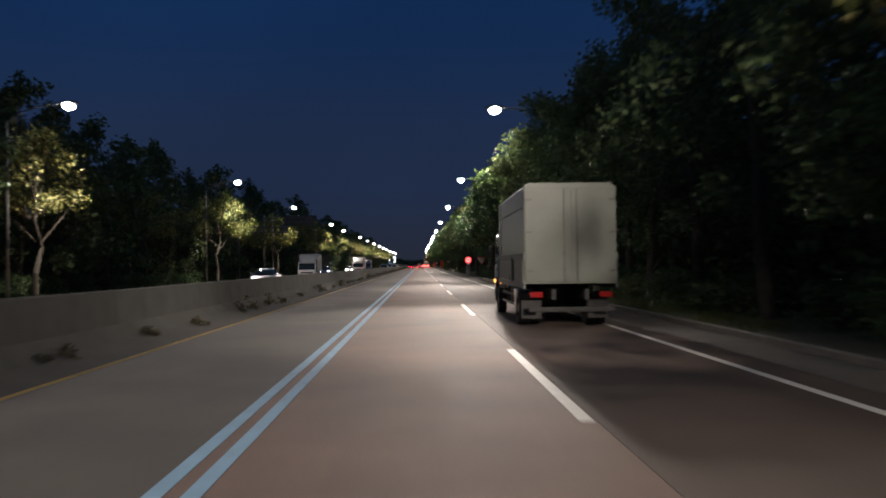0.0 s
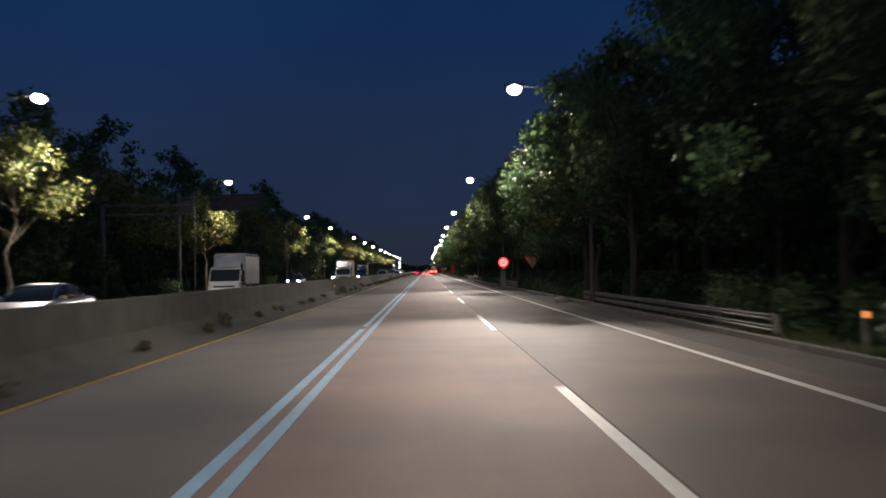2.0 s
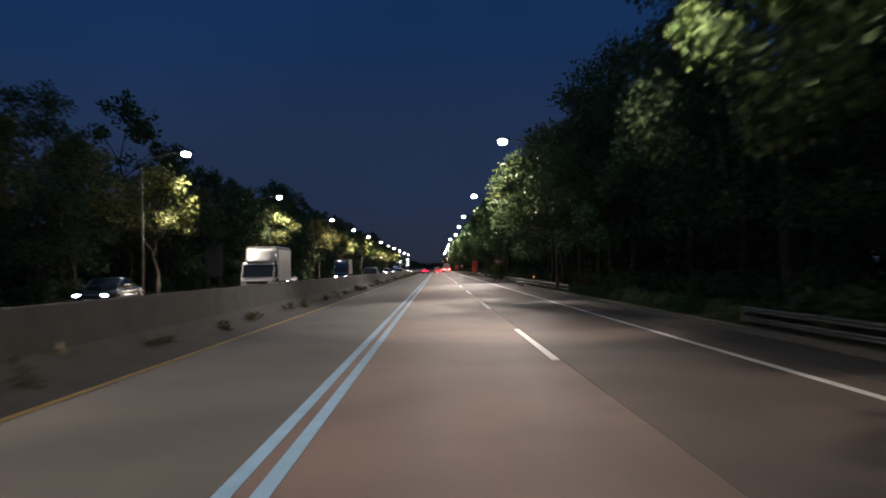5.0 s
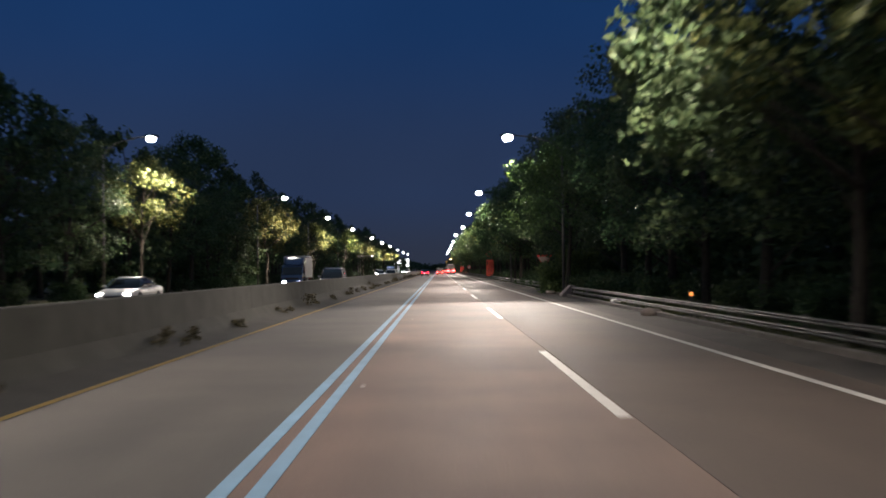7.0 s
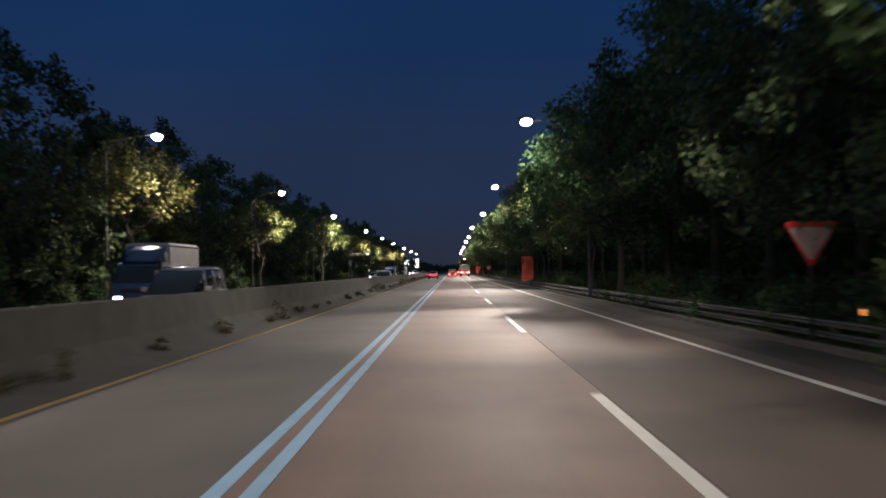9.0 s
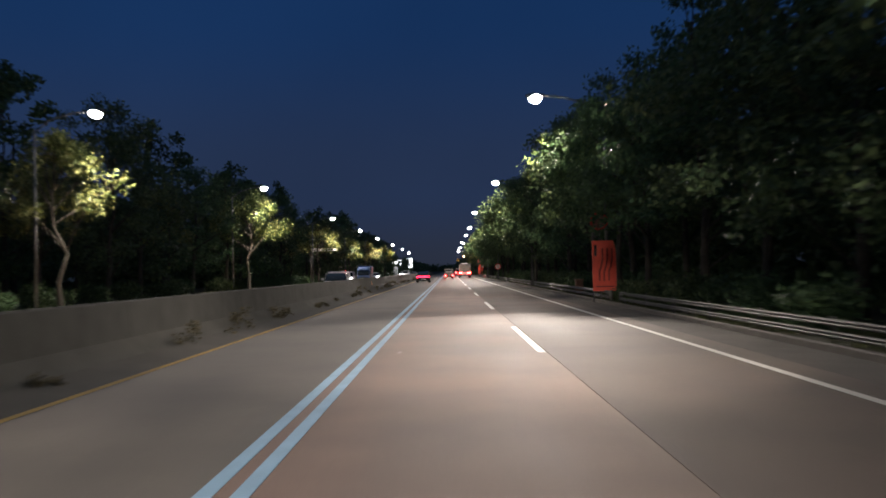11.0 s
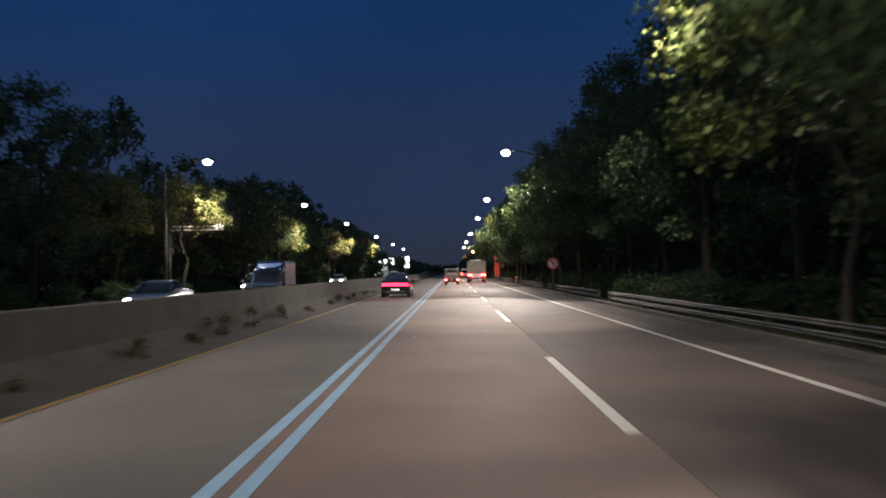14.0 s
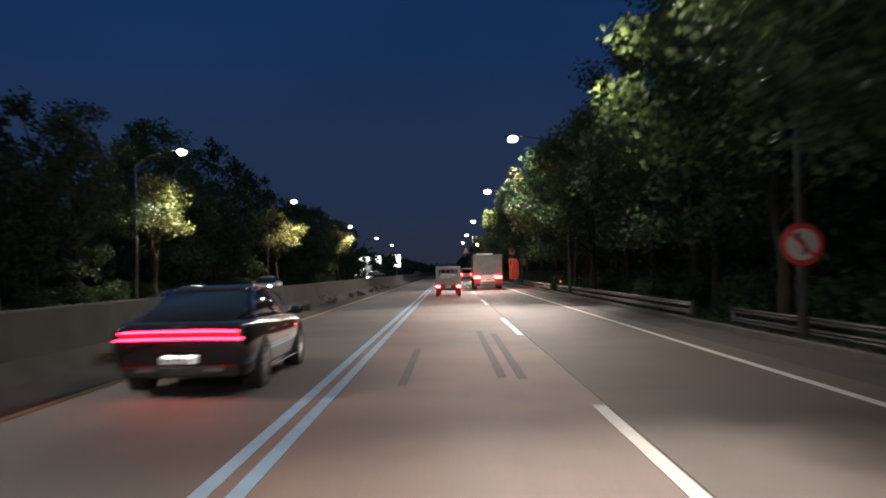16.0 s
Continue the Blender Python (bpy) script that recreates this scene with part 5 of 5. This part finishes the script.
# control cabinet at the foot of a lamp pole
g = thing("control_cabinet", "dull grey control cabinet at the foot of a lamp pole", "cabinet")
body = part("body", box(B(), -0.23, -0.15, 0.0, 0.23, 0.15, 1.44, 0.02), POLE, g)
part("door", box(B(), -0.19, -0.168, 0.12, 0.19, -0.15, 1.36, 0.008), POLE, body)
part("door_handle", box(B(), 0.12, -0.19, 0.70, 0.15, -0.168, 0.84, 0.005), CHASSIS, body)
part("roof", box(B(), -0.26, -0.19, 1.44, 0.26, 0.18, 1.49, 0.015), POLE, g)
part("plinth", box(B(), -0.25, -0.18, -0.02, 0.25, 0.18, 0.10, 0.01), KERB, g)
g.matrix_basis = pose(8.33, 123.95, 0.0)

# sign board beyond the oncoming lanes
g = thing("sign_board", "tall pale grey sign board on two posts", "sign board")
part("panel", box(B(), -0.80, -0.04, 1.15, 0.80, 0.04, 3.90, 0.02), SIGN_BACK, g, "pale grey metal panel")
for dx in (-0.55, 0.55):
    bm = B()
    rod(bm, (dx, 0.08, -0.05), (dx, 0.08, 3.7), 0.05, seg=10)
    part("post", bm, GALV, g)
for zz in (1.7, 2.5, 3.3):
    part("stiffener", box(B(), -0.76, -0.07, zz - 0.03, 0.76, -0.04, zz + 0.03, 0.005), GALV, g)
g.matrix_basis = pose(-18.2, 194.6, 0.05)

# sand box by the rail
g = thing("sand_box", "dull brown grit box behind the guard rail", "grit box")
part("body", box(B(), -0.22, -0.2, 0.0, 0.22, 0.2, 0.82, 0.04), SANDBOX, g)
part("lid", box(B(), -0.25, -0.23, 0.82, 0.25, 0.23, 0.92, 0.03), SANDBOX, g)
g.matrix_basis = pose(9.3, 305.2, 0.06)

# flakes of pale paint on the lane
for k, (x, y) in enumerate(((0.76, 343.4), (0.75, 352.8), (0.56, 190.0), (0.33, 98.9), (0.69, 270.0), (0.40, 172.5))):
    part("paint_flake", prism(B(), [(x - 0.035, y - 0.045), (x + 0.03, y - 0.04), (x + 0.035, y + 0.04), (x - 0.02, y + 0.05)], "z", -0.01, 0.004), WHITE_LINE, road)


def delineator(x, y):
    g = thing("delineator", "short post with a small orange reflector", "delineator", "delineators")
    bm = B()
    rod(bm, (0, 0, -0.05), (0, 0, 0.78), 0.04, seg=10)
    part("post", bm, GALV, g)
    part("reflector", box(B(), -0.045, -0.055, 0.65, 0.045, -0.03, 0.76, 0.01), REFLECTOR_GLOW, g, "orange reflector")
    g.matrix_basis = pose(x, y, 0.06)


for x, y in ((8.95, 60.0), (9.3, 188.0), (9.2, 222.5), (9.2, 428.5)):
    delineator(x, y)

# ---- gantries and camera arms over the oncoming lanes ----
def gantry(x, y, reach, z, boards):
    g = thing("sign_gantry", "grey cantilever sign gantry over the oncoming lanes", "sign gantry", "sign gantries")
    bm = B()
    rod(bm, (0, 0, 0), (0, 0, z + 0.4), 0.17, 0.13, 14)
    part("post", bm, POLE, g, smooth=True)
    for dz in (0.0, -0.55):
        bm = B()
        rod(bm, (0, 0, z + dz), (reach, 0, z + dz), 0.08, 0.06, 10)
        part("arm", bm, POLE, g)
    for k in range(5):
        bm = B()
        a, b = reach * (k + 0.2) / 5, reach * (k + 0.9) / 5
        rod(bm, (a, 0, z - 0.55), (b, 0, z), 0.03, seg=6)
        part("brace", bm, POLE, g)
    for x0, x1, z0, z1 in boards:
        b = part("sign_board", box(B(), x0, 0.06, z0, x1, 0.12, z1, 0.01), SIGN_GREEN, g, "dark sign board seen from behind")
        part("board_back", box(B(), x0 + 0.05, 0.03, z0 + 0.05, x1 - 0.05, 0.06, z1 - 0.05), SIGN_BACK, b)
    g.matrix_basis = pose(x, y, 0.05)


gantry(-18.6, 121.0, 7.0, 7.9, ((2.6, 6.9, 6.85, 8.2),))
gantry(-18.2, 102.0, 5.6, 5.9, ((4.6, 5.5, 5.4, 6.2),))


def camera_arm(x, y):
    g = thing("traffic_camera_arm", "pale horizontal arm with a traffic camera over the oncoming lanes", "camera arm")
    bm = B()
    rod(bm, (0, 0, 0), (0, 0, 6.9), 0.14, 0.10, 12)
    part("post", bm, POLE, g, smooth=True)
    for z in (4.85, 5.1):
        bm = B()
        rod(bm, (0, 0, z), (3.9, 0, z), 0.055, seg=10)
        part("arm", bm, SIGN_WHITE, g)
    bm = B()
    rod(bm, (3.55, -0.2, 5.05), (3.55, 0.35, 5.05), 0.22, seg=16)
    part("camera_housing", bm, SIGN_WHITE, g)
    part("small_sign", disc(B(), 0.32, -0.06, -0.02, 3.4), SIGN_BACK, g)
    g.matrix_basis = pose(x, y, 0.05)


camera_arm(-18.5, 386.0)

def signal(x, y):
    g = thing("traffic_signal", "flashing amber traffic signal on a dark arm", "traffic signal")
    bm = B()
    rod(bm, (3.4, 0, 0), (3.4, 0, 5.6), 0.11, 0.09, 12)
    rod(bm, (3.4, 0, 5.4), (-2.0, 0, 5.5), 0.06, 0.05, 8)
    part("pole", bm, POLE, g)
    hb = part("signal_box", box(B(), -0.55, -0.12, 4.95, 0.55, 0.12, 5.35, 0.03), SIGN_BLACK, g)
    for k, mat in ((-0.36, SIGN_DARK_RED), (0.0, SIGNAL_ON), (0.36, SIGN_GREEN)):
        bm = B()
        rod(bm, (k, -0.15, 5.15), (k, -0.11, 5.15), 0.15, seg=16)
        part("signal_lens", bm, mat, hb)
    bm = B()
    rod(bm, (-1.6, 0, 5.5), (-1.6, 0, 4.7), 0.025, seg=6)
    hanger = part("sign_hanger", bm, POLE, g)
    part("hanging_sign", prism(B(), [(p - 1.6, q) for p, q in triangle(0.40, 4.72, 4.0)], "y", -0.05, -0.03), SIGN_YELLOW, hanger, "small yellow triangular sign")
    g.matrix_basis = pose(x, y, 0.0)


signal(5.65, 493.0)

# ---- lit places far down the road on the far side ----
def filling_station(x, y):
    g = thing("filling_station", "small brightly lit white filling station canopy", "filling station")
    part("canopy", box(B(), -3.6, -4, 4.4, 3.6, 4, 5.2, 0.05), SHOP_WALL, g)
    part("canopy_light", box(B(), -3.3, -3.7, 4.34, 3.3, 3.7, 4.39), SHOP_LIGHT, g, "glowing white canopy underside")
    part("fascia", box(B(), -3.65, -4.1, 4.5, 3.65, -4.02, 5.1), SHOP_LIGHT, g, "lit white fascia")
    for sx in (-2.6, 2.6):
        for sy in (-2.5, 2.5):
            part("column", box(B(), sx - 0.2, sy - 0.2, 0, sx + 0.2, sy + 0.2, 4.34, 0.02), SHOP_WALL, g)
        part("pump", box(B(), sx * 0.6 - 0.35, -0.4, 0.1, sx * 0.6 + 0.35, 0.4, 1.7, 0.05), SHOP_WALL, g)
    part("kiosk", box(B(), -3.2, 5, 0, 3.2, 9, 3.4, 0.05), SHOP_WALL, g)
    part("kiosk_window", box(B(), -2.6, 4.93, 0.9, 2.6, 4.99, 2.8), SHOP_LIGHT, g)
    g.matrix_basis = pose(x, y, 0.05)


filling_station(-20.6, 586)
for x, y, z0, z1, w in ((-18.6, 722, 3.4, 8.2, 1.5), (-19.5, 640, 4.0, 6.4, 0.9)):
    g = thing("pylon_sign", "tall lit white pylon sign", "pylon sign", "pylon signs")
    part("column", box(B(), -0.25, -0.15, 0, 0.25, 0.15, z0, 0.02), SHOP_WALL, g)
    part("panel", box(B(), -w, -0.2, z0, w, 0.2, z1, 0.05), SHOP_LIGHT, g, "lit white panel")
    g.matrix_basis = pose(x, y, 0.05)
# ---- stones, shrubs, weeds and grass ----
def stone(x, y, s, seed):
    rng = random.Random(seed)
    bm = B()
    bmesh.ops.create_icosphere(bm, subdivisions=3, radius=1.0)
    for v in bm.verts:
        k = 1 + 0.25 * noise.noise(v.co * 1.7 + Vector((seed, 0, 0))) + 0.10 * noise.noise(v.co * 4.3)
        v.co = Vector((v.co.x * 0.55 * k * s, v.co.y * 0.8 * k * s, max(-0.1, v.co.z * 0.34 * k * s + 0.2 * s)))
    ob = part("stone", bm, STONE, None, smooth=True)
    tagged(ob, "rough pale brown stone lying on the shoulder", "stone", "stones")
    ob.matrix_basis = pose(x, y, 0.0, 0, 0, rng.uniform(0, 180))


stone(8.05, 88.2, 0.5, 3)
stone(8.5, 190.0, 0.5, 5)
end = part("rail_end_block", prism(B(), [(8.34, 0.0), (8.36, 0.10), (8.84, 0.60), (8.92, 0.63), (9.08, 0.62), (9.14, 0.56), (9.14, 0.0)], "y", 211.0, 212.1), PALE_BLOCK)
tagged(end, "sloping pale concrete end block of the guard rail", "rail end")


def litter_bag(x, y, s, seed):
    bm = B()
    bmesh.ops.create_icosphere(bm, subdivisions=3, radius=1.0)
    for v in bm.verts:
        k = 1 + 0.35 * noise.noise(v.co * 2.3 + Vector((seed, 0, 0))) + 0.22 * noise.noise(v.co * 6.1)
        v.co = Vector((v.co.x * 0.42 * k * s, v.co.y * 0.7 * k * s, max(0.0, v.co.z * 0.25 * k * s + 0.12 * s)))
    ob = part("plastic_bag", bm, BAG)
    tagged(ob, "crumpled pale plastic bag lying at the kerb", "litter")
    ob.matrix_basis = pose(x, y, 0.135, 0, 0, 20)


litter_bag(8.90, 198.2, 0.40, 4)
stone(8.35, 216.0, 0.45, 7)


def shrub(x, y, r, h, seed, leaf=LEAF_A, n=16, per=60, size=0.16, name="shrub", label="dense green roadside shrub", cat="shrub", grp="shrubs"):
    rng = np.random.default_rng(seed)
    cs = [np.array([r * 0.7 * (rng.random() * 2 - 1), r * (rng.random() * 2 - 1), 0.1 + h * 0.85 * rng.random()]) for _ in range(n)]
    vs, fs = leaf_cloud(rng, cs, [r * 0.35 + 0.15 * rng.random() for _ in cs], per, size)
    me = bpy.data.meshes.new(name)
    me.from_pydata([(a, b, max(c, 0.0)) for a, b, c in vs], [], fs)
    me.materials.append(leaf)
    ob = tagged(new(name, me), label, cat, grp)
    ob.matrix_basis = pose(x, y, 0.04)
    return ob


shrub(9.0, 217.6, 1.3, 1.9, 31, LEAF_A, n=70, per=80)
shrub(10.3, 218.2, 1.5, 2.9, 32, LEAF_A, n=90, per=80)
shrub(11.6, 217.6, 1.3, 2.2, 42, LEAF_C, n=70, per=70)
shrub(8.75, 216.6, 0.9, 0.75, 40, n=26)
shrub(9.8, 214.2, 1.0, 0.8, 41, LEAF_C, n=26)
shrub(9.9, 104.0, 0.9, 1.3, 33, LEAF_D)
shrub(9.8, 92.0, 0.8, 0.9, 34)
shrub(9.6, 126.0, 0.5, 0.6, 35)
shrub(9.7, 165.0, 0.8, 0.9, 36, WEED)
shrub(9.8, 372.0, 0.8, 0.7, 37)
SH = [shrub(10.2, 30.0, 1.2, 1.5, 38, LEAF_D, n=30), shrub(10.4, 60.0, 1.1, 1.1, 39, LEAF_D, n=24)]
rs = random.Random(5)
for a, b in ((89, 117), (137, 165), (227, 251), (293, 298)):
    y = a
    while y < b:
        c = copy_thing(rs.choice(SH), pose(9.5 + rs.uniform(-0.1, 0.3), y, 0.04, 0, 0, rs.uniform(0, 360)))
        k = rs.uniform(0.4, 0.75)
        c.scale = (k, k, k * 0.8)
        y += rs.uniform(1.2, 2.4)
y = 2.0
while y < 500:
    c = copy_thing(rs.choice(SH), pose(10.6 + rs.uniform(-0.4, 1.0), y, 0.04, 0, 0, rs.uniform(0, 360)))
    y += rs.uniform(2.6, 5.5)
y = 2.0
while y < 540:
    c = copy_thing(rs.choice(SH), pose(-19.4 + rs.uniform(-0.8, 0.8), y, 0.04, 0, 0, rs.uniform(0, 360)))
    y += rs.uniform(4.0, 8.0)

def weed_row():
    rng = np.random.default_rng(51)
    cs, radii = [], []
    yy = -5.0
    while yy < 460:
        k = 0.14 + 0.26 * rng.random() ** 2
        for _ in range(3 + int(8 * k)):
            cs.append(np.array([-4.28 + 0.5 * k * rng.normal(), yy + 1.3 * k * rng.normal(), 0.05 + 1.5 * k * rng.random()]))
            radii.append(0.10 + 0.3 * k)
        yy += 1.6 + 6.5 * rng.random()
    vs, fs = leaf_cloud(rng, cs, radii, 60, 0.075)
    me = bpy.data.meshes.new("weeds")
    me.from_pydata([(min(a, -3.7), b, max(c, 0.002)) for a, b, c in vs], [], fs)
    me.materials.append(WEED)
    tagged(new("weeds", me), "dry weed tufts along the foot of the barrier", "weeds", kind="stuff")


weed_row()


def grass_strip(label, x0, x1, y0, y1, n, h, seed, mat):
    rng = np.random.default_rng(seed)
    xs, ys = x0 + (x1 - x0) * rng.random(n), y0 + (y1 - y0) * rng.random(n)
    keep = np.sin(ys * 0.9) * np.sin(ys * 0.31 + xs * 2) + rng.random(n) > 0.35
    vs, fs = [], []
    for px, py in zip(xs[keep], ys[keep]):
        a, t = rng.random() * 6.283, h * (0.4 + 0.9 * rng.random())
        dx, dy = math.cos(a) * 0.012, math.sin(a) * 0.012
        lx, ly = rng.normal() * 0.3 * t, rng.normal() * 0.3 * t
        k = len(vs)
        vs += [(px - dx, py - dy, 0.04), (px + dx, py + dy, 0.04), (px + lx, py + ly, 0.05 + t)]
        fs.append((k, k + 1, k + 2))
    me = bpy.data.meshes.new("grass")
    me.from_pydata(vs, [], fs)
    me.materials.append(mat)
    tagged(new("grass", me), label, "grass", kind="stuff")


grass_strip("short grass along the verge behind the kerb", 8.82, 10.4, 20, 440, 60000, 0.26, 61, GRASS)
grass_strip("grass along the verge of the oncoming lanes", -18.8, -16.85, 30, 470, 25000, 0.28, 62, GRASS)
